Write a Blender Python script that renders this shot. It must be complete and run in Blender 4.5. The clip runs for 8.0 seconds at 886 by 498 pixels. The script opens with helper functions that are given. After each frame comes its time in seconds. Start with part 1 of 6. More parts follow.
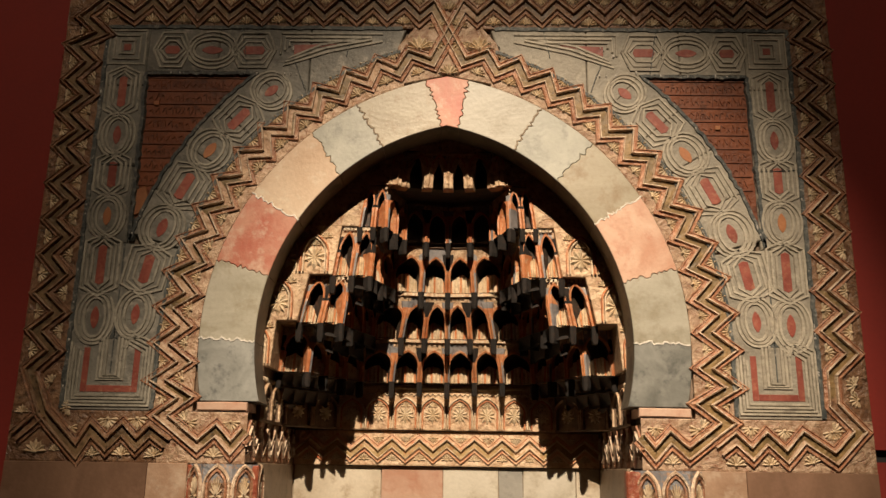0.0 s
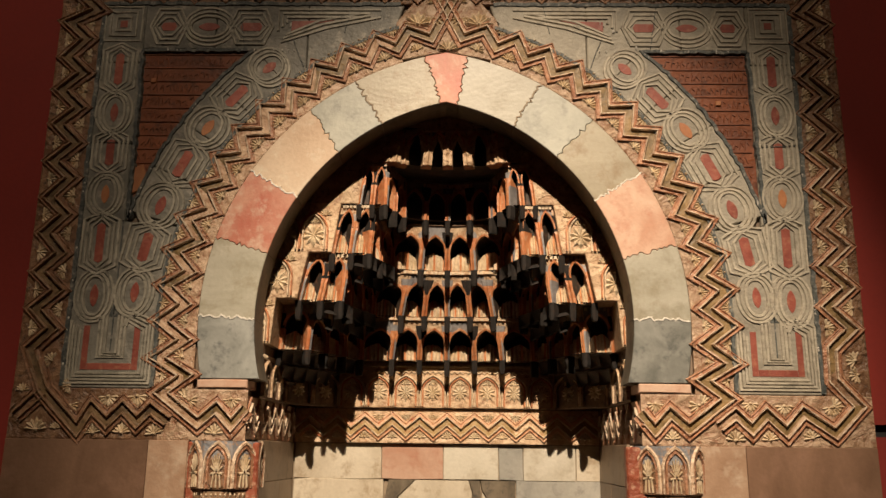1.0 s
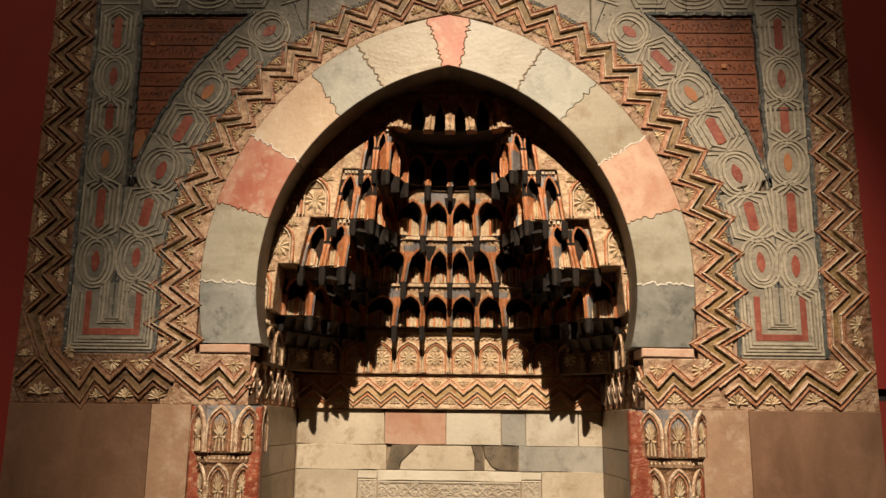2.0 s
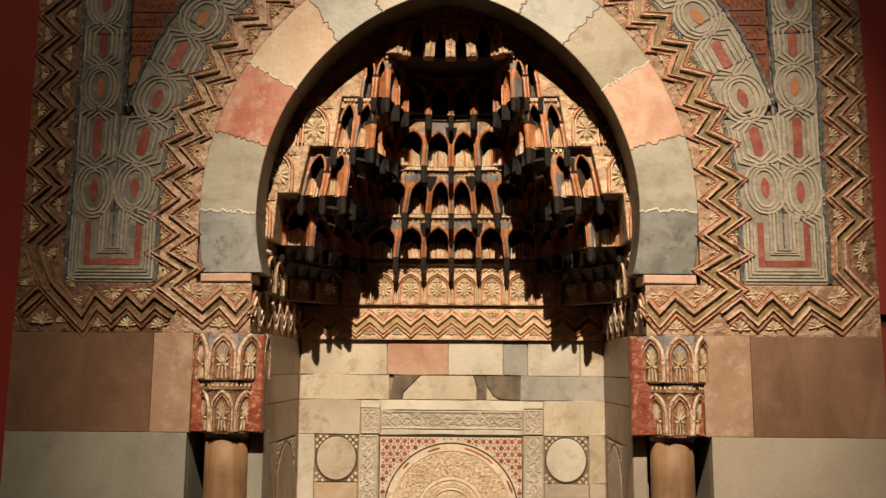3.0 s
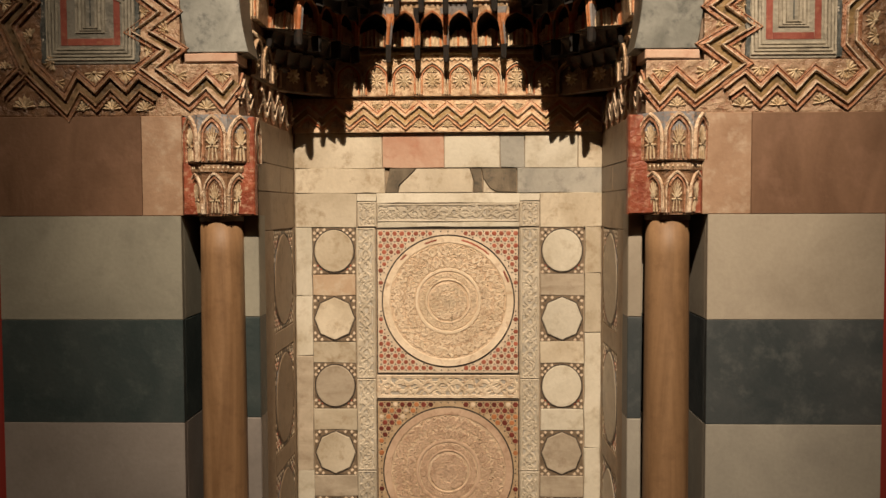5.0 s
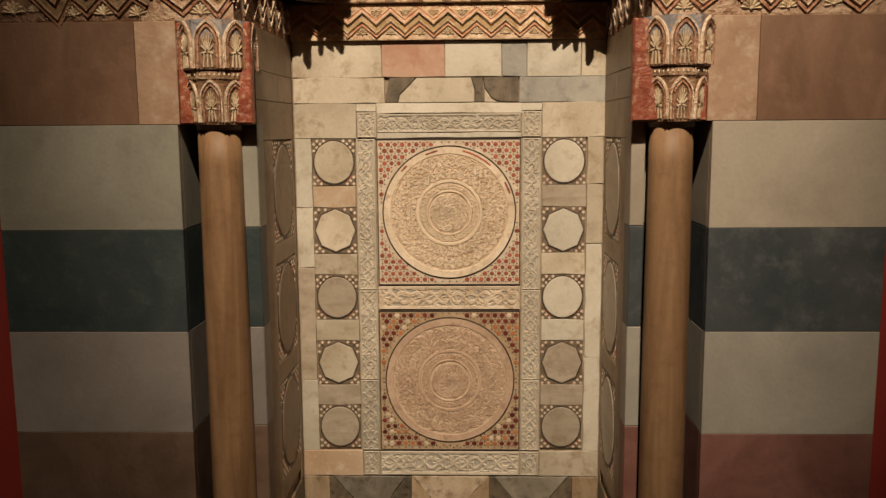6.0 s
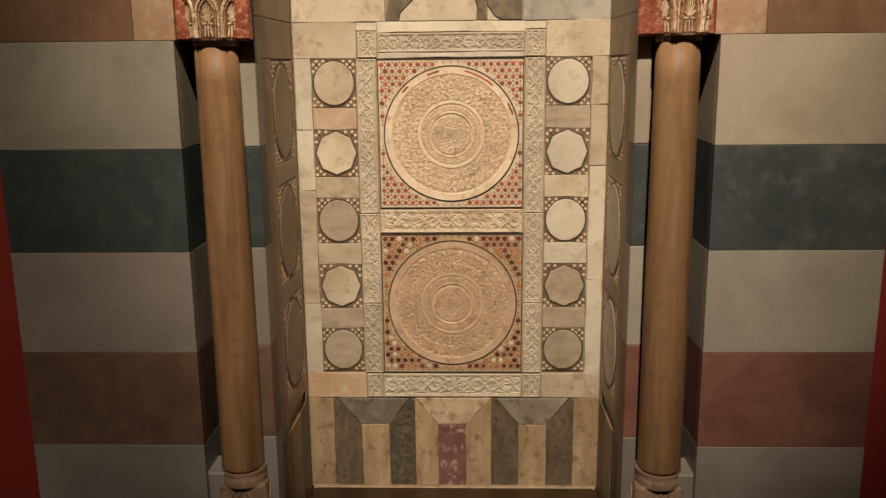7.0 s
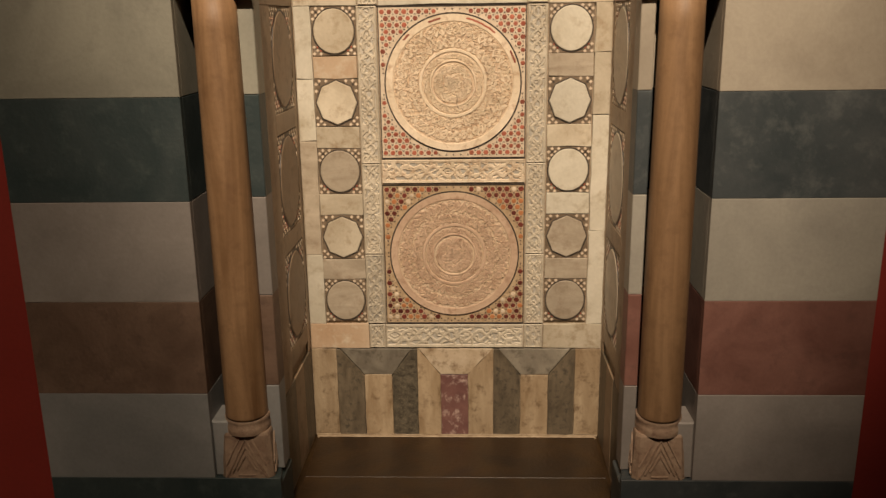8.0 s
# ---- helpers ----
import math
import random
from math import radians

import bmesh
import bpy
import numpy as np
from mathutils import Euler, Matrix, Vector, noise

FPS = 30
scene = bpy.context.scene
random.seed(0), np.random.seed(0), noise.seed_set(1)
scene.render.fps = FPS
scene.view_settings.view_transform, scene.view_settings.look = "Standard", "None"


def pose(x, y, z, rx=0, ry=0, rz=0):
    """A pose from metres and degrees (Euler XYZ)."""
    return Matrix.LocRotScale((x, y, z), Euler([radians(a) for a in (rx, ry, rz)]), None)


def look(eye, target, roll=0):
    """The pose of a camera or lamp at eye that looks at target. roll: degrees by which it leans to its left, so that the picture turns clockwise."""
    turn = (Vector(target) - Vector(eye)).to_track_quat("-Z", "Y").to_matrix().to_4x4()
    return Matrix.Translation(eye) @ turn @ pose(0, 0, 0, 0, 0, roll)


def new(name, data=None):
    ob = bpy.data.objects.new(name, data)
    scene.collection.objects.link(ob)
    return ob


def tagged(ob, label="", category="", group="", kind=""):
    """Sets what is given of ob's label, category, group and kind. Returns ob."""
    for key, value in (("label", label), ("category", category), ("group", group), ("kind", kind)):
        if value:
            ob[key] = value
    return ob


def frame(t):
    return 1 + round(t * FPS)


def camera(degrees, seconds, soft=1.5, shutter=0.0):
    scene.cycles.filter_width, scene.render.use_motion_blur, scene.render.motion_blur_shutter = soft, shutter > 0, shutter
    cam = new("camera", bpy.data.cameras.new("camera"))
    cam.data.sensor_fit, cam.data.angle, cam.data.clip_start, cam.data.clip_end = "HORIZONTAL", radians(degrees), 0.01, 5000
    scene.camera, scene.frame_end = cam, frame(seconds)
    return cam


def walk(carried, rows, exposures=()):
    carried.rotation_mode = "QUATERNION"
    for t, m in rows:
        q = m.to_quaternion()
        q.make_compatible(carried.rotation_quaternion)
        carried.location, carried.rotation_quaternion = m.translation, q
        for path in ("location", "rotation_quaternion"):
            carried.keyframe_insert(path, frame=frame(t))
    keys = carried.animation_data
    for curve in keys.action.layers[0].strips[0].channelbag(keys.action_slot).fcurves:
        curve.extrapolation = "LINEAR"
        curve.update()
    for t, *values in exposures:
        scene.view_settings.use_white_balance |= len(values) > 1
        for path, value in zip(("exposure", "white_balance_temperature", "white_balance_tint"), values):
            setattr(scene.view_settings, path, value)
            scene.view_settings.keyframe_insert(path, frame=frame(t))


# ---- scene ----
cam = camera(55.3, 8.0)
PATH = [
    (0, (0.035, 0.071, 1.737), (0.001, 2.004, 2.249), 0.9),
    (0.5, (0.034, 0.075, 1.729), (0.003, 2.013, 2.224), 0.8),
    (1, (0.037, 0.081, 1.722), (0.003, 2.024, 2.195), 0.7),
    (1.5, (0.034, 0.088, 1.713), (-0.001, 2.038, 2.159), 0.7),
    (2.8, (0.045, 0.119, 1.669), (-0.004, 2.093, 1.987), 0.5),
    (3, (0.045, 0.124, 1.656), (-0.003, 2.103, 1.941), 0.4),
    (3.5, (0.051, 0.137, 1.625), (0.001, 2.126, 1.822), 0.3),
    (4, (0.054, 0.149, 1.593), (0.004, 2.146, 1.69), 0.1),
    (4.5, (0.059, 0.163, 1.551), (0.01, 2.163, 1.55), -0.0),
    (4.7, (0.064, 0.17, 1.528), (0.014, 2.169, 1.491), -0.1),
    (6, (0.065, 0.19, 1.472), (0.009, 2.169, 1.192), -0.4),
    (6.5, (0.066, 0.195, 1.446), (0.005, 2.162, 1.091), -0.5),
    (7, (0.066, 0.2, 1.422), (0.003, 2.153, 0.996), -0.6),
    (7.5, (0.071, 0.204, 1.409), (0.004, 2.144, 0.926), -0.6),
    (8, (0.073, 0.206, 1.399), (0.0, 2.135, 0.874), -0.8),
]
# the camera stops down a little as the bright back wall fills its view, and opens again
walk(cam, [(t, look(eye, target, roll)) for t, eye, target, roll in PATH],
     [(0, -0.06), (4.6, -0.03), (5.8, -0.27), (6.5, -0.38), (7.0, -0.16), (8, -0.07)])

# ---- world and light ----
world = bpy.data.worlds.new("world")
scene.world = world
world.use_nodes = True
world.node_tree.nodes["Background"].inputs[0].default_value = (0.9, 0.75, 0.6, 1)
world.node_tree.nodes["Background"].inputs[1].default_value = 0.010


def spot(name, eye, target, watts, cone, blend, size, colour):
    data = bpy.data.lights.new(name, "SPOT")
    data.energy, data.spot_size, data.spot_blend, data.shadow_soft_size, data.color = watts, radians(cone), blend, size, colour
    ob = new(name, data)
    ob.matrix_world = look(eye, target)
    return ob


spot("key_spotlight", (0.0, -1.7, 5.8), (0.20, 2.6, 1.60), 2680, 26.4, 1.0, 0.015, (1.0, 0.79, 0.58))
# unseen fill lamps, added to brighten the piers and the red wall
spot("added_fill_light", (-0.07, -1.7, 5.8), (-2.7, 2.4, 2.0), 315, 66, 1.0, 0.02, (1.0, 0.78, 0.56))
spot("added_fill_light", (-0.10, -1.7, 5.8), (-1.55, 2.4, -0.35), 420, 34, 1.0, 0.02, (1.0, 0.78, 0.56))
spot("added_fill_light", (0.07, -1.7, 5.8), (2.4, 2.4, 1.2), 190, 76, 1.0, 0.02, (1.0, 0.78, 0.56))

# ---- materials ----
MATS = {}


def material(name, dark, light, scale=6.0, rough=0.6, bump=0.15, fine=90.0, stain=None, stain_amount=0.45, stretch=(1, 1, 1), metal=0.0, vary=0.12):
    """A mineral surface: two colours mixed by broad noise, fine grain, stains, and a little change from piece to piece."""
    m = bpy.data.materials.new(name)
    m.use_nodes = True
    nt = m.node_tree
    n, l = nt.nodes, nt.links
    bsdf = n["Principled BSDF"]
    geo = n.new("ShaderNodeNewGeometry")
    info = n.new("ShaderNodeObjectInfo")
    shift = n.new("ShaderNodeVectorMath")
    shift.operation = "MULTIPLY_ADD"
    comb = n.new("ShaderNodeCombineXYZ")
    for k in range(3):
        l.new(info.outputs["Random"], comb.inputs[k])
    shift.inputs[1].default_value = (7.3, 5.1, 9.7)
    l.new(comb.outputs[0], shift.inputs[0])
    l.new(geo.outputs["Position"], shift.inputs[2])
    mapping = n.new("ShaderNodeMapping")
    mapping.inputs["Scale"].default_value = stretch
    l.new(shift.outputs[0], mapping.inputs[0])
    broad = n.new("ShaderNodeTexNoise")
    broad.inputs["Scale"].default_value, broad.inputs["Detail"].default_value = scale, 6
    broad.inputs["Roughness"].default_value = 0.62
    broad.inputs["Distortion"].default_value = 0.6
    l.new(mapping.outputs[0], broad.inputs["Vector"])
    grain = n.new("ShaderNodeTexNoise")
    grain.inputs["Scale"].default_value, grain.inputs["Detail"].default_value = fine, 4
    l.new(geo.outputs["Position"], grain.inputs["Vector"])
    ramp = n.new("ShaderNodeMapRange")
    ramp.inputs[1].default_value, ramp.inputs[2].default_value = 0.32, 0.68
    l.new(broad.outputs[0], ramp.inputs[0])
    mix = n.new("ShaderNodeMix")
    mix.data_type = "RGBA"
    mix.inputs[6].default_value, mix.inputs[7].default_value = (*dark, 1), (*light, 1)
    l.new(ramp.outputs[0], mix.inputs[0])
    col = mix.outputs[2]
    if stain:
        spots = n.new("ShaderNodeTexNoise")
        spots.inputs["Scale"].default_value, spots.inputs["Detail"].default_value = scale * 3.1, 8
        spots.inputs["Roughness"].default_value = 0.7
        l.new(shift.outputs[0], spots.inputs["Vector"])
        sr = n.new("ShaderNodeMapRange")
        sr.inputs[1].default_value, sr.inputs[2].default_value, sr.inputs[4].default_value = 0.52, 0.7, stain_amount * 2
        sr.clamp = True
        l.new(spots.outputs[0], sr.inputs[0])
        mx = n.new("ShaderNodeMix")
        mx.data_type = "RGBA"
        mx.inputs[7].default_value = (*stain, 1)
        l.new(sr.outputs[0], mx.inputs[0])
        l.new(col, mx.inputs[6])
        col = mx.outputs[2]
    hsv = n.new("ShaderNodeHueSaturation")
    val = n.new("ShaderNodeMath")
    val.operation = "MULTIPLY_ADD"
    val.inputs[1].default_value, val.inputs[2].default_value = 0.22, 0.89
    l.new(grain.outputs[0], val.inputs[0])
    val2 = n.new("ShaderNodeMath")
    val2.operation = "MULTIPLY_ADD"
    val2.inputs[1].default_value, val2.inputs[2].default_value = vary * 2, 1 - vary
    l.new(info.outputs["Random"], val2.inputs[0])
    val3 = n.new("ShaderNodeMath")
    val3.operation = "MULTIPLY"
    l.new(val.outputs[0], val3.inputs[0])
    l.new(val2.outputs[0], val3.inputs[1])
    l.new(val3.outputs[0], hsv.inputs["Value"])
    l.new(col, hsv.inputs["Color"])
    l.new(hsv.outputs[0], bsdf.inputs["Base Color"])
    rg = n.new("ShaderNodeMapRange")
    rg.inputs[3].default_value, rg.inputs[4].default_value = rough - 0.12, min(1, rough + 0.12)
    l.new(broad.outputs[0], rg.inputs[0])
    l.new(rg.outputs[0], bsdf.inputs["Roughness"])
    bsdf.inputs["Metallic"].default_value = metal
    add = n.new("ShaderNodeMath")
    add.operation = "MULTIPLY_ADD"
    add.inputs[1].default_value = 2.5
    l.new(broad.outputs[0], add.inputs[0])
    l.new(grain.outputs[0], add.inputs[2])
    bm = n.new("ShaderNodeBump")
    bm.inputs["Strength"].default_value, bm.inputs["Distance"].default_value = bump, 0.006
    l.new(add.outputs[0], bm.inputs["Height"])
    l.new(bm.outputs[0], bsdf.inputs["Normal"])
    MATS[name] = m
    return m


cream = material("cream_marble", (0.44, 0.375, 0.275), (0.62, 0.555, 0.435), 5, 0.45, 0.14, stain=(0.32, 0.24, 0.15), stain_amount=0.5)
white_cream = material("white_marble", (0.5, 0.46, 0.365), (0.66, 0.62, 0.52), 4, 0.42, 0.12, stain=(0.38, 0.32, 0.225), stain_amount=0.45)
peach = material("peach_marble", (0.42, 0.285, 0.18), (0.54, 0.42, 0.3), 4, 0.45, 0.12, stain=(0.6, 0.53, 0.41), stain_amount=0.5)
rose = material("rose_limestone", (0.42, 0.1, 0.06), (0.56, 0.32, 0.22), 7, 0.5, 0.12, stain=(0.6, 0.46, 0.35), stain_amount=0.45)
pale_rose = material("pale_rose_limestone", (0.46, 0.25, 0.165), (0.6, 0.44, 0.33), 6, 0.5, 0.12, stain=(0.42, 0.18, 0.11), stain_amount=0.4)
grey = material("grey_marble", (0.27, 0.265, 0.235), (0.45, 0.43, 0.375), 6, 0.45, 0.1, stain=(0.18, 0.175, 0.155), stain_amount=0.4)
dark_grey = material("dark_grey_marble", (0.085, 0.067, 0.045), (0.185, 0.148, 0.1), 14, 0.5, 0.15, stain=(0.055, 0.048, 0.036), stain_amount=0.6, stretch=(1.6, 1.6, 0.6))
mottled = material("mottled_grey_marble", (0.22, 0.23, 0.21), (0.40, 0.41, 0.38), 9, 0.45, 0.1, stain=(0.10, 0.11, 0.11), stain_amount=0.45)
dark_mottled = material("dark_clouded_grey_marble", (0.13, 0.135, 0.12), (0.29, 0.295, 0.265), 8, 0.45, 0.1, stain=(0.07, 0.075, 0.07), stain_amount=0.45)
inlay_grey = material("weathered_grey_marble", (0.11, 0.107, 0.09), (0.215, 0.205, 0.172), 9, 0.6, 0.5, stain=(0.38, 0.35, 0.29), stain_amount=0.45)
# right panel's paler strap and marble: its stronger light is in the colour
lit_strap = material("lit_carved_beige_strapwork", (0.32, 0.285, 0.22), (0.5, 0.455, 0.36), 11, 0.6, 0.5, stain=(0.2, 0.18, 0.14), stain_amount=0.5)
lit_inlay = material("lit_weathered_beige_marble", (0.215, 0.197, 0.155), (0.355, 0.325, 0.26), 9, 0.6, 0.5, stain=(0.42, 0.38, 0.3), stain_amount=0.45)
strap = material("carved_grey_strapwork", (0.24, 0.225, 0.18), (0.42, 0.39, 0.315), 11, 0.6, 0.5, stain=(0.13, 0.124, 0.102), stain_amount=0.55)
blue_grey = material("dark_slate_edging", (0.028, 0.036, 0.036), (0.1, 0.108, 0.1), 20, 0.6, 0.5, stain=(0.36, 0.34, 0.29), stain_amount=0.4)
red_inlay = material("red_stone_inlay", (0.21, 0.042, 0.028), (0.33, 0.09, 0.058), 16, 0.55, 0.25, stain=(0.46, 0.23, 0.13), stain_amount=0.3)
orange_inlay = material("orange_stone_inlay", (0.34, 0.12, 0.045), (0.46, 0.20, 0.08), 16, 0.55, 0.2)
red_tile = material("orange_brown_terracotta", (0.125, 0.033, 0.011), (0.255, 0.074, 0.023), 7, 0.55, 0.4, stain=(0.055, 0.016, 0.006), stain_amount=0.55, stretch=(0.5, 1, 1.6))
carved = material("painted_carved_plaster", (0.3, 0.175, 0.1), (0.58, 0.425, 0.29), 22, 0.42, 1.0, 60.0, stain=(0.24, 0.09, 0.045), stain_amount=0.5)
ridge = material("gilt_cream_ridge", (0.44, 0.28, 0.17), (0.78, 0.66, 0.5), 34, 0.36, 0.8, stain=(0.24, 0.1, 0.05), stain_amount=0.5)
groove = material("olive_groove_paint", (0.11, 0.072, 0.026), (0.29, 0.19, 0.08), 20, 0.5, 0.5, stain=(0.035, 0.024, 0.013), stain_amount=0.55)
orange_ridge = material("orange_brown_ridge", (0.22, 0.085, 0.04), (0.47, 0.245, 0.14), 26, 0.38, 0.8, stain=(0.66, 0.52, 0.38), stain_amount=0.35)
gilt = material("pale_gilt_carving", (0.46, 0.33, 0.19), (0.72, 0.61, 0.44), 30, 0.42, 0.4, stain=(0.24, 0.13, 0.065), stain_amount=0.45)
# stands in for the shadow inside the cells and under the soffits
cell_shade = material("shaded_cell_paint", (0.02, 0.015, 0.011), (0.06, 0.042, 0.028), 20, 0.7, 0.3, stain=(0.2, 0.08, 0.04), stain_amount=0.3)
muq_plaster = material("ochre_muqarnas_plaster", (0.38, 0.22, 0.115), (0.72, 0.55, 0.36), 26, 0.5, 0.8, 60.0, stain=(0.18, 0.075, 0.035), stain_amount=0.5)
muq_orange = material("orange_muqarnas_trim", (0.4, 0.125, 0.045), (0.6, 0.26, 0.11), 20, 0.45, 0.4, stain=(0.62, 0.48, 0.32), stain_amount=0.35)
muq_blue = material("blue_grey_muqarnas_paint", (0.15, 0.15, 0.16), (0.31, 0.29, 0.275), 20, 0.6, 0.3, stain=(0.14, 0.12, 0.12), stain_amount=0.3)
red_paint = material("flaking_red_paint", (0.17, 0.034, 0.016), (0.31, 0.085, 0.04), 16, 0.5, 0.5, stain=(0.5, 0.32, 0.21), stain_amount=0.45)
wall_red = material("crimson_wall_paint", (0.2, 0.017, 0.011), (0.24, 0.021, 0.0125), 2, 0.75, 0.05, vary=0.02)
brown_slab = material("brown_painted_stone", (0.12, 0.065, 0.037), (0.215, 0.122, 0.074), 3.2, 0.55, 0.14, stain=(0.26, 0.15, 0.1), stain_amount=0.25, stretch=(2.2, 1, 0.8), vary=0.06)
beige_slab = material("pinkish_beige_painted_stone", (0.3, 0.185, 0.115), (0.43, 0.29, 0.195), 7, 0.55, 0.18, stain=(0.5, 0.4, 0.3), stain_amount=0.35, vary=0.06)
light_slab = material("pale_grey_painted_stone", (0.26, 0.245, 0.21), (0.36, 0.34, 0.29), 2.6, 0.6, 0.1, stain=(0.22, 0.205, 0.185), stain_amount=0.2, vary=0.05)
slate_slab = material("blue_black_painted_stone", (0.034, 0.044, 0.048), (0.066, 0.074, 0.077), 5, 0.55, 0.14, stain=(0.14, 0.15, 0.145), stain_amount=0.22, vary=0.05)
maroon_slab = material("maroon_painted_stone", (0.15, 0.065, 0.05), (0.24, 0.115, 0.09), 6, 0.6, 0.14, stain=(0.1, 0.05, 0.04), stain_amount=0.25, vary=0.08)
shaft_stone = material("honey_brown_marble", (0.14, 0.075, 0.033), (0.30, 0.18, 0.092), 6, 0.58, 0.1, stain=(0.11, 0.055, 0.026), stain_amount=0.2, stretch=(3, 3, 0.25))
floor_stone = material("worn_brown_floor_stone", (0.016, 0.0075, 0.002), (0.046, 0.023, 0.006), 6, 0.42, 0.2, stain=(0.03, 0.014, 0.004), stain_amount=0.5)
disc_stone = material("carved_tan_limestone", (0.56, 0.46, 0.33), (0.72, 0.61, 0.47), 10, 0.5, 0.3, stain=(0.36, 0.225, 0.13), stain_amount=0.4)
border_stone = material("carved_pale_limestone", (0.4, 0.345, 0.262), (0.55, 0.495, 0.395), 12, 0.55, 0.3, stain=(0.33, 0.30, 0.245), stain_amount=0.45)
border_ground = material("blue_grey_stained_ground", (0.3, 0.285, 0.25), (0.48, 0.44, 0.37), 14, 0.65, 0.3, stain=(0.5, 0.43, 0.33), stain_amount=0.4)
# roundel hollows: dirt and the carving's own shade in one browner stone
disc_hollow = material("stained_shaded_ground", (0.48, 0.36, 0.245), (0.62, 0.5, 0.37), 12, 0.65, 0.3, stain=(0.2, 0.12, 0.07), stain_amount=0.4)
mosaic_pale = material("pale_mosaic_bed", (0.56, 0.44, 0.32), (0.68, 0.58, 0.45), 40, 0.5, 0.3)
mosaic_gold = material("gold_mosaic_bed", (0.4, 0.28, 0.16), (0.55, 0.42, 0.28), 60, 0.45, 0.3)
mosaic_dark = material("dark_mosaic_bed", (0.12, 0.085, 0.055), (0.22, 0.165, 0.11), 40, 0.5, 0.3)
mosaic_red = material("brick_red_tessera", (0.25, 0.062, 0.036), (0.37, 0.12, 0.07), 60, 0.45, 0.2, vary=0.3)
mosaic_maroon = material("maroon_tessera", (0.09, 0.02, 0.015), (0.19, 0.045, 0.03), 60, 0.4, 0.2, vary=0.35)
mosaic_black = material("black_tessera", (0.03, 0.025, 0.02), (0.07, 0.055, 0.045), 60, 0.4, 0.2)
joint = material("dark_joint_mortar", (0.2, 0.15, 0.1), (0.34, 0.27, 0.19), 30, 0.85, 0.3)
white_mortar = material("white_lime_mortar", (0.55, 0.52, 0.46), (0.70, 0.67, 0.60), 40, 0.85, 0.4)
core_dark = material("rough_core_masonry", (0.12, 0.09, 0.06), (0.20, 0.15, 0.11), 10, 0.85, 0.3)
black_metal = material("black_slot_metal", (0.012, 0.012, 0.012), (0.02, 0.02, 0.02), 20, 0.6, 0.1)

# outer bands: grime and the weaker light there, both in darker copies
shaded_aged_carved = material("shaded_grimy_plaster", (0.13, 0.062, 0.032), (0.3, 0.175, 0.095), 18, 0.42, 1.0, 60.0, stain=(0.06, 0.034, 0.02), stain_amount=0.6)
shaded_aged_ridge = material("shaded_grimy_brown_ridge", (0.16, 0.08, 0.04), (0.36, 0.23, 0.135), 26, 0.36, 0.7, stain=(0.46, 0.36, 0.25), stain_amount=0.4)
shaded_aged_groove = material("shaded_grimy_olive_groove", (0.08, 0.048, 0.022), (0.22, 0.14, 0.065), 20, 0.5, 0.5, stain=(0.04, 0.027, 0.014), stain_amount=0.5)
shaded_aged_orange = material("shaded_grimy_orange_flank", (0.15, 0.07, 0.036), (0.33, 0.175, 0.095), 22, 0.42, 0.9, stain=(0.06, 0.036, 0.02), stain_amount=0.5)
# niche back band: the strong light on it, put into paler copies
lit_carved = material("lit_pale_gold_plaster", (0.58, 0.38, 0.22), (0.78, 0.6, 0.41), 24, 0.45, 0.9, 60.0, stain=(0.36, 0.15, 0.07), stain_amount=0.4)
lit_ridge = material("lit_pale_gold_ridge", (0.6, 0.44, 0.27), (0.8, 0.68, 0.5), 30, 0.4, 0.6, stain=(0.34, 0.17, 0.08), stain_amount=0.35)
lit_orange = material("lit_orange_flank", (0.56, 0.28, 0.14), (0.74, 0.5, 0.32), 18, 0.42, 0.7, stain=(0.55, 0.12, 0.04), stain_amount=0.45)
lit_groove = material("lit_olive_gold_hollow", (0.28, 0.18, 0.065), (0.5, 0.36, 0.17), 16, 0.5, 0.5, stain=(0.42, 0.12, 0.04), stain_amount=0.5)
# black that holds the shadow of drops, leaning heads and slanting sides
shade_black = material("shade_black_paint", (0.006, 0.005, 0.004), (0.016, 0.011, 0.008), 20, 0.88, 0.3, stain=(0.05, 0.022, 0.01), stain_amount=0.25)
capital_blue = material("worn_blue_and_ochre_paint", (0.15, 0.165, 0.19), (0.27, 0.265, 0.27), 24, 0.55, 0.5, stain=(0.4, 0.23, 0.12), stain_amount=0.7)
arch_cream = material("ivory_veined_marble", (0.3, 0.258, 0.176), (0.435, 0.393, 0.294), 4.5, 0.42, 0.1, stain=(0.27, 0.195, 0.11), stain_amount=0.5, stretch=(1, 1, 2.2))
arch_white = material("greenish_white_marble", (0.32, 0.303, 0.234), (0.455, 0.433, 0.354), 4, 0.42, 0.1, stain=(0.27, 0.24, 0.165), stain_amount=0.45, stretch=(1, 1, 3))
arch_grey = material("greenish_grey_marble", (0.25, 0.255, 0.215), (0.40, 0.40, 0.34), 6, 0.45, 0.1, stain=(0.17, 0.175, 0.15), stain_amount=0.45)
# the arch soffit's shade, put into a darker marble
shaded_marble = material("shade_darkened_marble", (0.10, 0.085, 0.065), (0.22, 0.19, 0.14), 6, 0.5, 0.12, stain=(0.05, 0.042, 0.033), stain_amount=0.5)
# hood plaster with the shadow of its side parts mixed into the colour
muq_shaded = material("shade_brown_plaster", (0.10, 0.062, 0.036), (0.24, 0.155, 0.09), 18, 0.65, 0.4, stain=(0.06, 0.035, 0.02), stain_amount=0.5)
taupe = material("taupe_veined_marble", (0.33, 0.275, 0.205), (0.48, 0.415, 0.325), 5, 0.42, 0.1, stain=(0.25, 0.19, 0.13), stain_amount=0.4, stretch=(1, 1, 4))
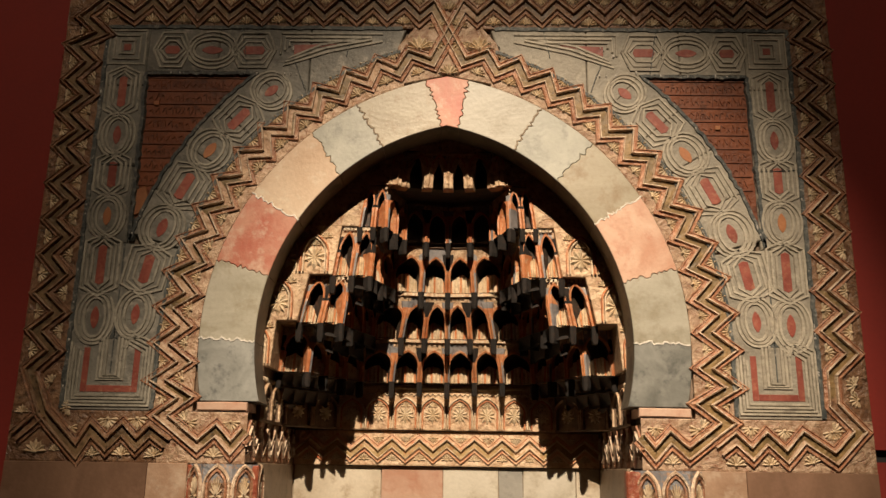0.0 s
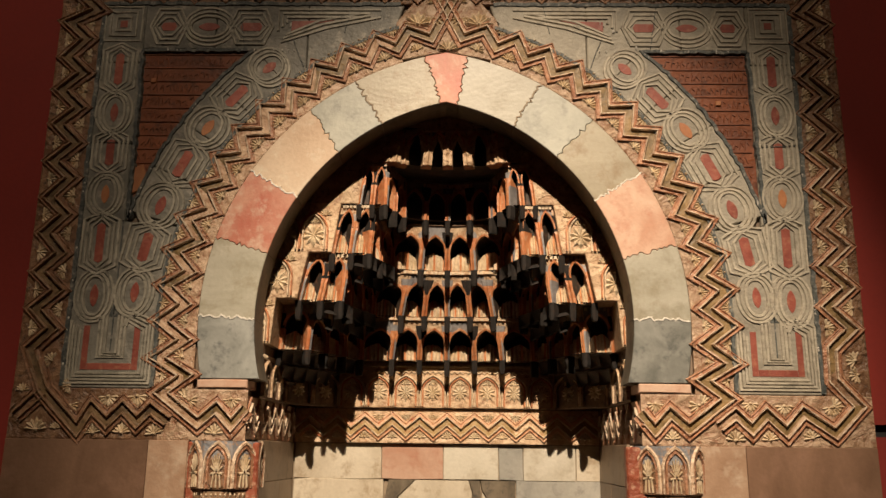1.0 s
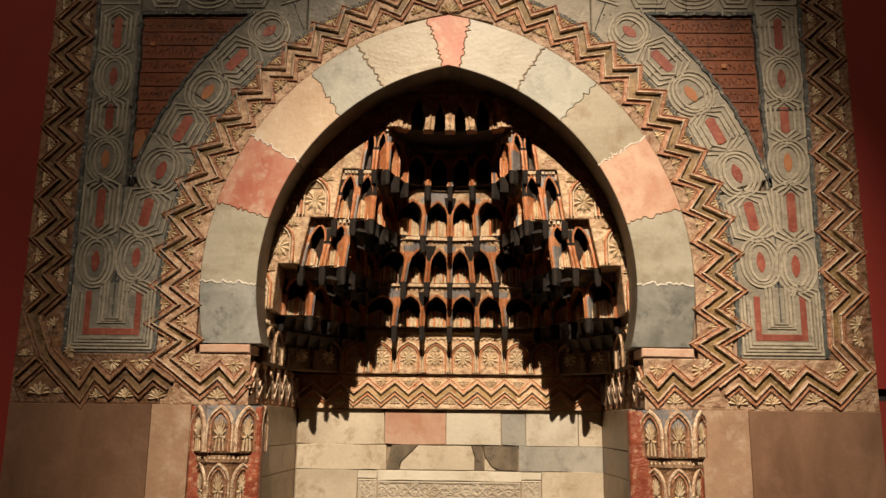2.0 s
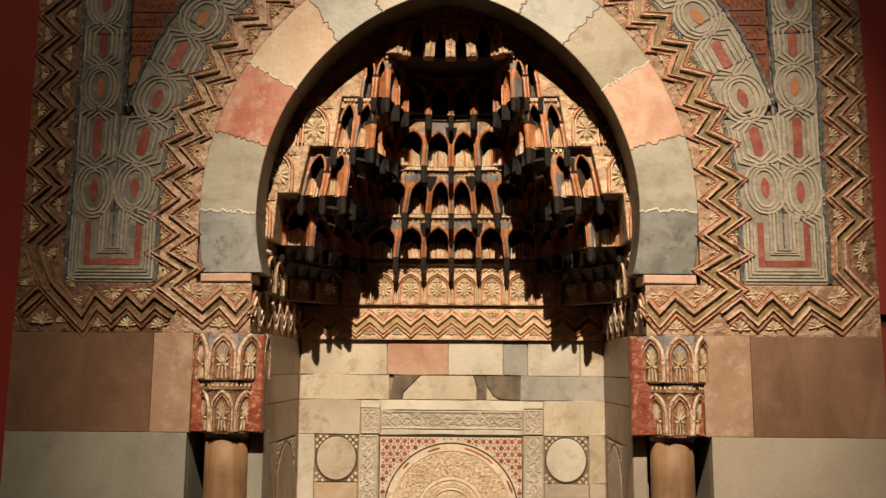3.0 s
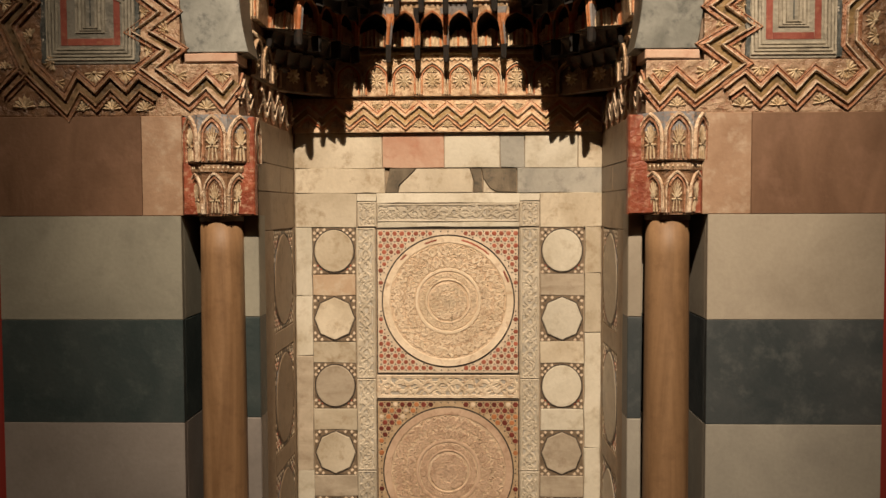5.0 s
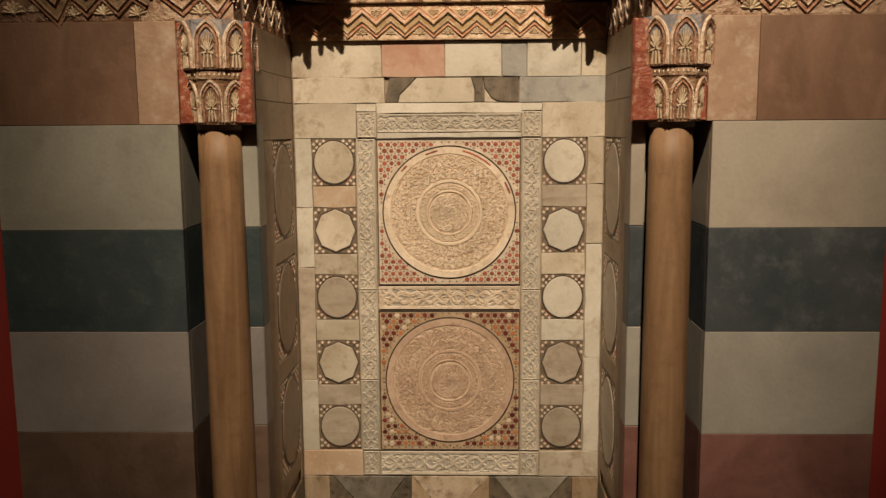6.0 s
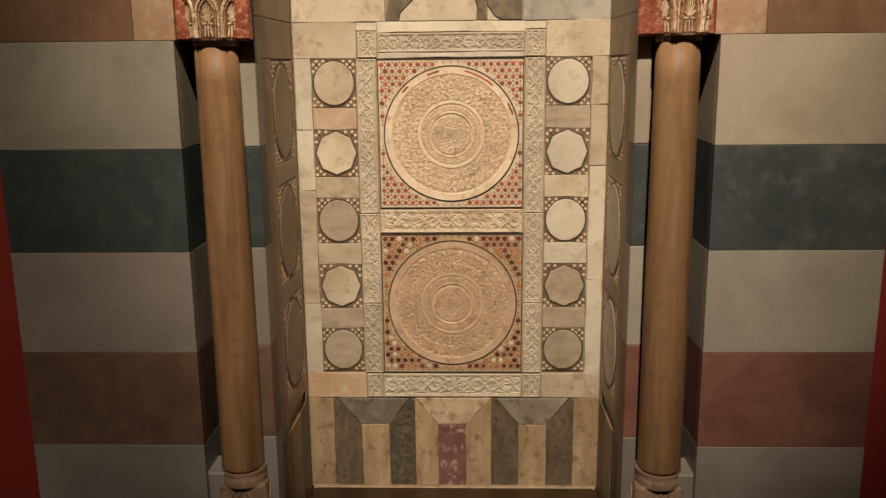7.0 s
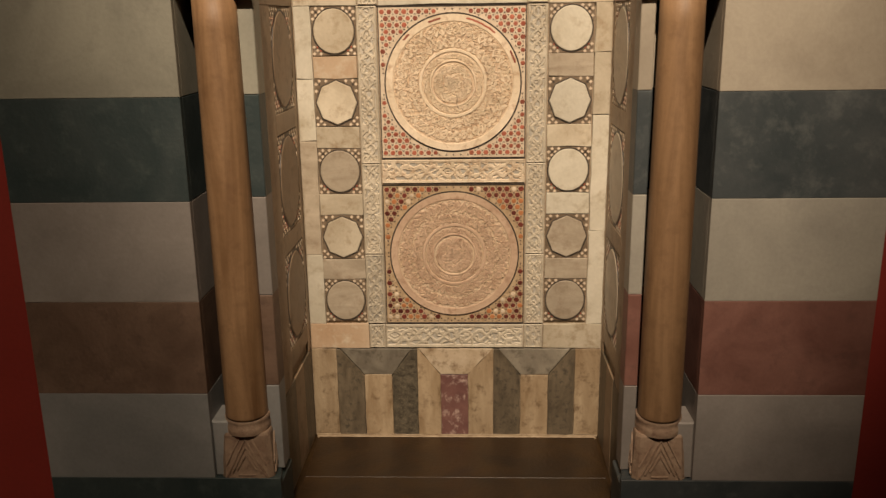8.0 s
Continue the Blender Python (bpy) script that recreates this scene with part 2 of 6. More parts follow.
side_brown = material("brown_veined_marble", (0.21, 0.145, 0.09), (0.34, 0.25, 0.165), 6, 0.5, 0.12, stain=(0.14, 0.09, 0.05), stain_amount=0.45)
dado_cream = material("grimy_cream_marble", (0.27, 0.19, 0.11), (0.46, 0.36, 0.24), 8, 0.5, 0.2, stain=(0.13, 0.08, 0.04), stain_amount=0.42, stretch=(2.2, 2.2, 0.5))
speckled = material("black_speckled_marble", (0.04, 0.034, 0.025), (0.16, 0.135, 0.095), 46, 0.5, 0.2, stain=(0.3, 0.25, 0.17), stain_amount=0.3)
dado_grey = material("brownish_grey_marble", (0.16, 0.14, 0.11), (0.29, 0.26, 0.205), 9, 0.5, 0.15, stain=(0.08, 0.066, 0.048), stain_amount=0.45)
base_stone = material("worn_pinkish_base_stone", (0.24, 0.155, 0.105), (0.40, 0.29, 0.205), 12, 0.6, 0.35, stain=(0.16, 0.09, 0.06), stain_amount=0.45)
disc_rose = material("carved_rosy_limestone", (0.42, 0.29, 0.20), (0.58, 0.43, 0.315), 9, 0.55, 0.25, stain=(0.30, 0.18, 0.115), stain_amount=0.45)
green_slate = material("green_black_painted_stone", (0.021, 0.036, 0.038), (0.044, 0.059, 0.06), 5, 0.55, 0.14, stain=(0.10, 0.125, 0.115), stain_amount=0.2, vary=0.05)
blue_light = material("bluish_grey_painted_stone", (0.19, 0.195, 0.195), (0.27, 0.27, 0.265), 2.6, 0.6, 0.1, stain=(0.16, 0.16, 0.16), stain_amount=0.2, vary=0.05)
mauve_light = material("mauve_grey_painted_stone", (0.205, 0.185, 0.17), (0.30, 0.272, 0.25), 2.6, 0.6, 0.1, stain=(0.17, 0.155, 0.145), stain_amount=0.2, vary=0.05)
warm_light = material("beige_grey_painted_stone", (0.29, 0.25, 0.195), (0.39, 0.345, 0.275), 2.6, 0.6, 0.1, stain=(0.24, 0.205, 0.165), stain_amount=0.2, vary=0.05)
green_light = material("greenish_grey_painted_stone", (0.20, 0.195, 0.16), (0.305, 0.295, 0.24), 2.6, 0.6, 0.1, stain=(0.16, 0.155, 0.13), stain_amount=0.25, vary=0.06)
umber_slab = material("umber_painted_stone", (0.105, 0.065, 0.045), (0.185, 0.12, 0.085), 6, 0.6, 0.14, stain=(0.075, 0.047, 0.034), stain_amount=0.3, vary=0.06)
porphyry = material("speckled_porphyry", (0.13, 0.06, 0.055), (0.21, 0.105, 0.09), 10, 0.45, 0.12, stain=(0.55, 0.42, 0.36), stain_amount=0.55)
blotched = material("blotched_brown_marble", (0.40, 0.30, 0.19), (0.62, 0.52, 0.39), 9, 0.45, 0.12, stain=(0.20, 0.13, 0.07), stain_amount=0.5)

# ---- mesh helpers ----
F, B = 2.40, 3.0                      # the facade's plane and the niche's back wall
FLOOR = -0.07


class Mesh:
    def __init__(self):
        self.v, self.f, self.m = [], [], []

    def face(self, pts, mat=0):
        i = len(self.v)
        self.v += [tuple(p) for p in pts]
        self.f.append(tuple(range(i, i + len(pts))))
        self.m.append(mat)

    def grid(self, rows, mat=0, close=False, mats=None):
        """Rows of points, joined into quads; mats gives one material index for each strip between two rows."""
        i, w = len(self.v), len(rows[0])
        for r in rows:
            self.v += [tuple(p) for p in r]
        for a in range(len(rows) - 1):
            for b in range(w if close else w - 1):
                c = (b + 1) % w
                self.f.append((i + a * w + b, i + a * w + c, i + (a + 1) * w + c, i + (a + 1) * w + b))
                self.m.append(mats[a] if mats else mat)


def inset(pts, d):
    """The polygon moved inwards by d (counter-clockwise outline)."""
    out, n = [], len(pts)
    for i in range(n):
        a, b, c = Vector(pts[i - 1]), Vector(pts[i]), Vector(pts[(i + 1) % n])
        e1, e2 = (b - a), (c - b)
        if e1.length < 1e-6 or e2.length < 1e-6:
            out.append(tuple(b))
            continue
        e1.normalize(), e2.normalize()
        n1, n2 = Vector((-e1.y, e1.x)), Vector((-e2.y, e2.x))
        s = n1 + n2
        k = d / max(0.35, 0.5 * s.length_squared)
        out.append(tuple(b + s * k))
    return out


def area2(pts):
    return sum(pts[i - 1][0] * pts[i][1] - pts[i][0] * pts[i - 1][1] for i in range(len(pts)))


def front(u, v, w):
    return (u, F - w, v)


def back(u, v, w):
    return (u, B - w, v)


def plate(mesh, pts, at, w0, w1, chamfer=0.003, mat=0, side=None):
    """A slab with bevelled front edges: outline pts in the plane, from depth w0 out to w1."""
    pts = [tuple(p) for p in pts]
    if area2(pts) < 0:
        pts = pts[::-1]
    side = mat if side is None else side
    ins = inset(pts, chamfer)
    rings = [[at(u, v, w0) for u, v in pts], [at(u, v, w1 - chamfer) for u, v in pts], [at(u, v, w1) for u, v in ins]]
    mesh.grid(rings, close=True, mats=[side, mat])
    mesh.face(rings[2], mat)


def obj(name, mesh, mats, parent=None, label="", smooth=False):
    data = bpy.data.meshes.new(name)
    data.from_pydata(mesh.v, [], mesh.f)
    for m in (mats if isinstance(mats, (list, tuple)) else [mats]):
        data.materials.append(m)
    data.polygons.foreach_set("material_index", mesh.m)
    bm = bmesh.new()
    bm.from_mesh(data)
    bmesh.ops.remove_doubles(bm, verts=bm.verts, dist=1e-6)
    bmesh.ops.recalc_face_normals(bm, faces=bm.faces)
    bm.to_mesh(data)
    bm.free()
    if smooth:
        data.polygons.foreach_set("use_smooth", [True] * len(data.polygons))
    ob = new(name, data)
    if parent:
        ob.parent = parent
        ob.matrix_parent_inverse = base_of(parent).inverted()
    if label:
        ob["label"] = label
    return ob


part = obj


def base_of(ob):
    return Matrix.Translation(ob.location) if ob.type == "EMPTY" else Matrix.Identity(4)


def thing(name, label, category, group="", kind="", at=(0, 0, 0)):
    """The Empty at a thing's base that holds its parts, which are built in world places."""
    ob = tagged(new(name), label, category, group, kind)
    ob.location = at
    return ob


def slab(name, pts, at, w0, w1, mat, parent, chamfer=0.003, label=""):
    me = Mesh()
    plate(me, pts, at, w0, w1, chamfer)
    return part(name, me, mat, parent, label)


def rect(x0, x1, z0, z1, rough=0.0, step=0.06):
    """A rectangle's outline; rough: how far its edges wander."""
    if rough <= 0:
        return [(x0, z0), (x1, z0), (x1, z1), (x0, z1)]
    pts = []
    for (a, b) in (((x0, z0), (x1, z0)), ((x1, z0), (x1, z1)), ((x1, z1), (x0, z1)), ((x0, z1), (x0, z0))):
        k = max(1, int(math.dist(a, b) / step))
        for i in range(k):
            t = i / k
            pts.append((a[0] + (b[0] - a[0]) * t + random.uniform(-rough, rough), a[1] + (b[1] - a[1]) * t + random.uniform(-rough, rough)))
    return pts


def lathe(mesh, cx, cy, prof, n=32, mats=None, mat=0, spin=0.0):
    rows = [[(cx + r * math.cos(2 * math.pi * k / n + spin), cy + r * math.sin(2 * math.pi * k / n + spin), z) for k in range(n)] for r, z in prof]
    mesh.grid(rows, mat=mat, close=True, mats=mats)


# ---- the arch's own measures: two arcs a side, struck from a point past the middle line ----
CX, CZ = -0.13, 2.09


def arc(side, R, f):
    """The point at fraction f from the level springing to the crown, on the arc of radius R."""
    low = -math.asin(0.173 / R)
    th = low + f * (math.acos(-CX / R) - low)
    return (side * (CX + R * math.cos(th)), CZ + R * math.sin(th))


def arc_angle(side, R, th):
    return (side * (CX + R * math.cos(th)), CZ + R * math.sin(th))


R_IN, R_VOUS, R_CHEV, R_BAND = 0.655, 0.815, 0.925, 1.075

# ---- the room ----
def box(name, x0, x1, y0, y1, z0, z1, mat, parent=None, label="", kind="structure", category=""):
    me = Mesh()
    plate(me, rect(x0, x1, z0, z1), lambda u, v, w: (u, y0 + w, v), y1 - y0, 0.0, 0.002)
    me2 = Mesh()
    v = [(x, y, z) for z in (z0, z1) for y in (y0, y1) for x in (x0, x1)]
    for q in ((0, 1, 3, 2), (4, 6, 7, 5), (0, 4, 5, 1), (2, 3, 7, 6), (0, 2, 6, 4), (1, 5, 7, 3)):
        me2.face([v[i] for i in q])
    ob = obj(name, me2, mat, parent, label)
    if kind and not parent:
        tagged(ob, label, category or name.split("_")[0], kind=kind)
    return ob


ROOM, TOP = 4.0, 6.2
X_L, X_R, Z_T = -1.178, 1.155, 3.20
box("floor", -ROOM, ROOM, -3.0, 3.3, FLOOR - 0.1, FLOOR, floor_stone, label="dark brown worn stone floor of the gallery")
box("ceiling", -ROOM, ROOM, -3.0, 3.3, TOP, TOP + 0.1, core_dark, label="dark plain gallery ceiling")
box("wall_north_left", -ROOM, X_L - 0.004, F + 0.035, F + 0.3, FLOOR, TOP, wall_red, label="matt crimson painted gallery wall")
box("wall_north_right", X_R + 0.004, ROOM, F + 0.035, F + 0.3, FLOOR, 1.782, wall_red, label="matt crimson painted gallery wall below a dark slot")
box("wall_north_right_upper", X_R + 0.004, ROOM, F + 0.035, F + 0.3, 1.815, TOP, wall_red, label="matt crimson painted gallery wall above a dark slot")
box("wall_slot", X_R + 0.004, ROOM, F + 0.055, F + 0.28, 1.782, 1.815, black_metal, label="narrow black slot in the crimson wall")
box("wall_north_top", X_L - 0.004, X_R + 0.004, F + 0.035, F + 0.3, Z_T + 0.03, TOP, wall_red, label="matt crimson painted wall above the niche")
box("wall_west", -ROOM - 0.1, -ROOM, -3.0, 3.3, FLOOR, TOP, wall_red, label="dim crimson side wall of the gallery")
box("wall_east", ROOM, ROOM + 0.1, -3.0, 3.3, FLOOR, TOP, wall_red, label="dim crimson side wall of the gallery")
box("wall_south", -ROOM, ROOM, -3.1, -3.0, FLOOR, TOP, wall_red, label="dim crimson rear wall of the gallery")
box("wall_niche_rear", X_L, X_R, 3.06, 3.3, FLOOR, TOP - 2, core_dark, label="rough masonry behind the niche")

# ---- rough masonry core of the prayer niche ----
REC, JAMB_X, JAMB_Y = (-0.688, 0.697), (-0.513, 0.518), 2.535
OUT_Y, IN_Y, MID_X = 2.675, 2.460, 0.600          # the recess runs deeper on the far side of each shaft
for side, xo, xr, xj, xb in ((-1, X_L, REC[0], JAMB_X[0], -0.507), (1, X_R, REC[1], JAMB_X[1], 0.518)):
    lo = lambda a, b: (min(a, b), max(a, b))
    w = "west" if side < 0 else "east"
    box("wall_pier_" + w, *lo(xo, xr - side * -0.02), F + 0.022, 3.06, FLOOR, 1.489, core_dark, label="masonry pier behind painted stone courses")
    box("wall_recess_deep_" + w, *lo(xr + side * 0.019, side * MID_X), OUT_Y + 0.022, 3.06, FLOOR, 1.489, core_dark, label="masonry behind the deep side of the column recess")
    box("wall_recess_" + w, *lo(side * (MID_X - 0.0005), xj + side * 0.022), JAMB_Y + 0.022, 3.06, FLOOR, 1.489, core_dark, label="masonry behind the column recess")
    box("wall_upper_" + w, *lo(xo, -0.545 if side < 0 else 0.545), F + 0.022, 3.06, 1.489 + 0.003, 1.9, core_dark, label="masonry behind the carved frieze")

# wall round the arch
me = Mesh()
for side in (-1, 1):
    rows = [[], [], [], []]
    for k in range(41):
        f = k / 40
        a = arc(side, R_IN + 0.012, f)
        th = -0.265 + f * (math.pi / 2 + 0.0 + 0.265)
        d = Vector((math.cos(th), math.sin(th)))
        t = min((1.15 - a[0] * side) / max(d.x, 1e-4), (Z_T - a[1]) / max(d.y, 1e-4) if d.y > 0 else 9, (a[1] - 1.76) / max(-d.y, 1e-4) if d.y < 0 else 9)
        o = (a[0] + side * d.x * t, a[1] + d.y * t)
        rows[0].append((a[0], F + 0.112, a[1]))
        rows[1].append((a[0], F + 0.02, a[1]))
        rows[2].append((o[0], F + 0.02, o[1]))
        rows[3].append((o[0], F + 0.112, o[1]))
    me.grid(rows)
tagged(obj("wall_arch", me, core_dark), "masonry wall pierced by a pointed horseshoe arch", "wall", kind="structure")

# ---- painted stone courses of both piers ----
COURSES = [(FLOOR, 0.108, "slate"), (0.108, 0.376, "light"), (0.376, 0.652, "maroon"), (0.652, 0.935, "light"), (0.935, 1.212, "slate"), (1.212, 1.489, "light")]
COURSE_MAT = {"slate": slate_slab, "light": light_slab, "maroon": maroon_slab}
COURSE_LABEL = {"slate": "blue-black painted stone course", "light": "pale grey painted stone course", "maroon": "dull maroon painted stone course"}
for side, xo, xr, xj, xd in ((-1, X_L, REC[0], JAMB_X[0], -0.79), (1, X_R, REC[1], JAMB_X[1], 0.808)):
    tones = {"slate": green_slate, "light": green_light, "maroon": umber_slab} if side < 0 else COURSE_MAT
    pier = thing("striped_pier", "pier of painted stone courses in slate, pale grey and maroon", "pier", "piers beside the niche", "structure", (xo, F, FLOOR))
    rec_at = (lambda u, v, w, x=xr, s=side: (x - s * w, u, v))
    rb_at = lambda u, v, w: (u, JAMB_Y - w, v)
    greys = {0.108: blue_light, 0.652: mauve_light, 1.212: green_light} if side < 0 else {0.108: mauve_light, 0.652: light_slab, 1.212: warm_light}
    for z0, z1, c in COURSES:
        g = 0.0004
        if c == "light":
            tones = {**tones, "light": greys[z0]}
        inner = xr if z0 > 0.05 else side * 0.495
        slab("stone_course", rect(*sorted((xo, inner)), z0 + g, z1 - g), front, -0.02, 0.0, tones[c], pier, 0.0012, COURSE_LABEL[c])
        if z0 < 0.05:
            slab("stone_course", rect(F + 0.0205, JAMB_Y + 0.02, z0, z1 - 0.022), lambda u, v, w, s=side: (s * (0.495 - w), u, v), -0.02, 0.0, tones["slate"], pier)
            top = Mesh()
            plate(top, [(xr, F + 0.0205), (side * 0.497, F + 0.0205), (side * 0.520, JAMB_Y), (side * MID_X, JAMB_Y), (side * MID_X, OUT_Y), (xr, OUT_Y)], lambda u, v, w: (u, v, 0.107 + w), -0.02, 0.0, 0.002)
            part("ledge", top, tones["slate"], pier)
            continue
        slab("stone_course", rect(F + 0.0205, OUT_Y, z0 + g, z1 - g), rec_at, -0.018, 0.0, tones[c], pier, 0.002)
        slab("stone_course", rect(*sorted((side * MID_X, xj)), z0 + g, z1 - g), rb_at, -0.02, 0.0, tones[c], pier, 0.002)
        slab("stone_course", rect(*sorted((side * 0.5395, side * (0.496 if side < 0 else 0.502))), z0 + g, z1 - g), lambda u, v, w: (u, IN_Y - w, v), -0.073, 0.0, tones[c], pier, 0.002)
        slab("stone_course", rect(*sorted((xr, side * MID_X)), z0 + g, z1 - g), lambda u, v, w: (u, OUT_Y - w, v), -0.02, 0.0, tones[c], pier, 0.002)
    # block beside the column's base
    slab("base_block", rect(*sorted((xr, side * 0.640)), 0.110, 0.284, 0.001), lambda u, v, w: (u, 2.412 - w, v), -0.11, 0.0, greys[0.108], pier, 0.004)
    # brown and beige course beside the capital
    slab("stone_course", rect(*sorted((xo, xd)), 1.4893, 1.7515), front, -0.02, 0.001, brown_slab, pier, 0.0012, "streaked brown painted stone course")
    slab("stone_course", rect(*sorted((xd + side * -0.001, side * 0.682)), 1.4893, 1.7515), front, -0.02, 0.001, beige_slab, pier, 0.0012, "pinkish beige painted stone block")
    # red painted panel behind the capital, carried over the recess
    slab("lintel_panel", rect(*sorted((side * 0.681, side * 0.490)), 1.489, 1.748, 0.001), front, -0.03, 0.0, red_paint, pier, 0.004, "flaking red painted panel behind the capital")
    slab("lintel", rect(*sorted((side * 0.681, side * 0.521)), 1.490, 1.748), front, -0.13, -0.031, beige_slab, pier, 0.002)
    slab("jamb_return", rect(F + 0.033, JAMB_Y - 0.003, 1.489, 1.748), lambda u, v, w, s=side: (s * (0.520 - w), u, v), -0.02, 0.0, cream, pier, 0.003)

# ---- zigzag carving ----
# across the ribbon: a sloping flank, a thin bright ridge, a hollow, a second ridge and flank
PROFILE = [(-0.0300, -0.005), (-0.0285, 0.0040), (-0.0260, 0.0045), (-0.0240, 0.0008), (-0.0165, 0.0022), (-0.0155, 0.0090), (-0.0125, 0.0095), (-0.0108, -0.0022), (0.0092, -0.0030), (0.0108, 0.0085), (0.0140, 0.0095), (0.0155, 0.0022), (0.0240, 0.0008), (0.0260, 0.0045), (0.0285, 0.0040), (0.0300, -0.005)]
ROWMAT = [1, 1, 1, 1, 0, 0, 0, 2, 0, 0, 0, 1, 1, 1, 1]


def palmette_mesh():
    me = Mesh()
    for k in range(7):
        a = radians(-84 + 28 * k)
        d, n = Vector((math.sin(a), math.cos(a))), Vector((math.cos(a), -math.sin(a)))
        p0, p1, p2 = d * 0.0, d * 0.0125, d * (0.0185 if k == 3 else 0.0170)
        l, r = p1 + n * 0.0031, p1 - n * 0.0031
        top = (p1.x, p1.y, 0.0042)
        q = [(p0.x, p0.y, 0.001), (l.x, l.y, 0.0), (p2.x, p2.y, 0.0008), (r.x, r.y, 0.0)]
        for i in range(4):
            me.face([q[i], q[(i + 1) % 4], top])
    for k in range(6):
        a, b = k * math.pi / 3, (k + 1) * math.pi / 3
        me.face([(0.0035 * math.cos(a), 0.0035 * math.sin(a), 0.001), (0.0035 * math.cos(b), 0.0035 * math.sin(b), 0.001), (0, 0, 0.006)])
    return me


PALM = obj("palmette", palmette_mesh(), gilt)
PALM_DATA = PALM.data
bpy.data.objects.remove(PALM)


def stamp(data, name, parent, origin, u, v, size=1.0):
    """A carved ornament that shares one mesh, laid on the surface that u and v span."""
    u, v = Vector(u).normalized(), Vector(v).normalized()
    n = u.cross(v).normalized()
    v = n.cross(u)
    m = Matrix.Translation(origin) @ Matrix((u, v, n)).transposed().to_4x4() @ Matrix.Scale(size, 4)
    ob = new(name, data)
    ob.parent = parent
    ob.matrix_parent_inverse = base_of(parent).inverted()
    ob.matrix_basis = m
    return ob


def beside(pts, off):
    """The line moved sideways by off."""
    out = []
    for i in range(len(pts)):
        a, b = Vector(pts[max(0, i - 1)]), Vector(pts[i])
        d = Vector(pts[min(len(pts) - 1, i + 1)])
        e1 = (b - a).normalized() if i else (d - b).normalized()
        e2 = (d - b).normalized() if i < len(pts) - 1 else e1
        n1, n2 = Vector((-e1.y, e1.x)), Vector((-e2.y, e2.x))
        s = n1 + n2
        out.append(tuple(b + s * (off / max(0.4, 0.5 * s.length_squared))))
    return out


def band_ground(name, parent, at, s0, s1, t_mid, half, mat, n=24):
    """The flat carved ground of a band, with eased edges."""
    me = Mesh()
    me.grid([[at(s0 + (s1 - s0) * k / n, t_mid + t, w) for k in range(n + 1)] for t, w in ((-half, -0.03), (-half, -0.004), (-half + 0.004, -0.003), (half - 0.004, -0.003), (half, -0.004), (half, -0.03))])
    part(name, me, mat, parent)


# one frieze in three tones, two of them with dim or strong light painted in
CLEAN, SHADED_GRIMY, LIT = "clean", "shaded_grimy", "bright"
ZIG_MATS = {CLEAN: (ridge, orange_ridge, groove), SHADED_GRIMY: (shaded_aged_ridge, shaded_aged_orange, shaded_aged_groove), LIT: (lit_ridge, lit_orange, lit_groove)}


def zig_ribbon(parent, at, line, look_of, lift=0.0, size=1.0, leaves=1.9, both=True):
    """A moulded ribbon along a zigzag line in a surface, and fan leaves in the triangles beside it; look_of names the
    state and painted-in light of each stretch.
    """
    sides = [(beside(line, d * size), h * size ** 0.5) for d, h in PROFILE]
    wob = [random.uniform(-0.0012, 0.0012) for _ in line]
    a = 0
    while a < len(line) - 1:
        b = a + 1
        while b < len(line) - 1 and look_of[b] == look_of[a]:
            b += 1
        me = Mesh()
        rows = []
        for pts, h in sides:
            row = []
            for k in range(a, b):
                p, q = Vector(pts[k]), Vector(pts[k + 1])
                for t in (0.0, 0.33, 0.67):
                    c = p.lerp(q, t)
                    chip = random.uniform(-0.0016, 0.0010) if t else 0.0
                    row.append(at(c.x, c.y, h + lift + wob[k] + (chip if h > 0.0035 else 0.0)))
            row.append(at(*pts[b], h + lift + wob[b]))
            rows.append(row)
        me.grid(rows, mats=ROWMAT)
        part("zigzag", me, list(ZIG_MATS[look_of[a]]), parent)
        a = b
    for k in range(1, len(line) - 1):
        p, m = Vector(line[k]), (Vector(line[k - 1]) + Vector(line[k + 1])) / 2
        d = m - p
        if d.length < 0.02:
            continue
        d.normalize()
        q = p + d * (0.040 * size + 0.020 * leaves)
        o, e = Vector(at(q.x, q.y, -0.0025)), 1e-3
        pv = Vector(at(q.x - d.x * e, q.y - d.y * e, -0.0025)) - o
        pu = Vector(at(q.x + d.y * e, q.y - d.x * e, -0.0025)) - o
        if pu.cross(pv).dot(Vector(at(q.x, q.y, 0.0)) - o) < 0:
            pu = -pu
        stamp(PALM_DATA, "palmette", parent, o, pu, pv, leaves * random.uniform(0.85, 1.1))


frieze = thing("carved_frieze", "painted zigzag frieze with gilt palmettes round the niche", "frieze", at=(0, F, 1.75))
Z_LOW = 1.820
band_ground("frieze_ground", frieze, lambda s, t, w: (s, F - w, t), X_L, -0.770, Z_LOW, 0.068, shaded_aged_carved)
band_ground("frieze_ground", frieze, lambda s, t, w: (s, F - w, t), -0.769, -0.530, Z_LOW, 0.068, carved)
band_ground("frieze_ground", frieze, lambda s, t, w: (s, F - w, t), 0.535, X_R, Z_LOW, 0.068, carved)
for x, m in ((X_L + 0.0655, shaded_aged_carved), (X_R - 0.0635, shaded_aged_carved)):
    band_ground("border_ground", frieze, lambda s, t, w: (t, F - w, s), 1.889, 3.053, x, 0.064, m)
band_ground("border_ground", frieze, lambda s, t, w: (s, F - w, t), X_L, -0.104, 3.121, 0.067, shaded_aged_carved)
band_ground("border_ground", frieze, lambda s, t, w: (s, F - w, t), 0.104, X_R, 3.121, 0.067, shaded_aged_carved)
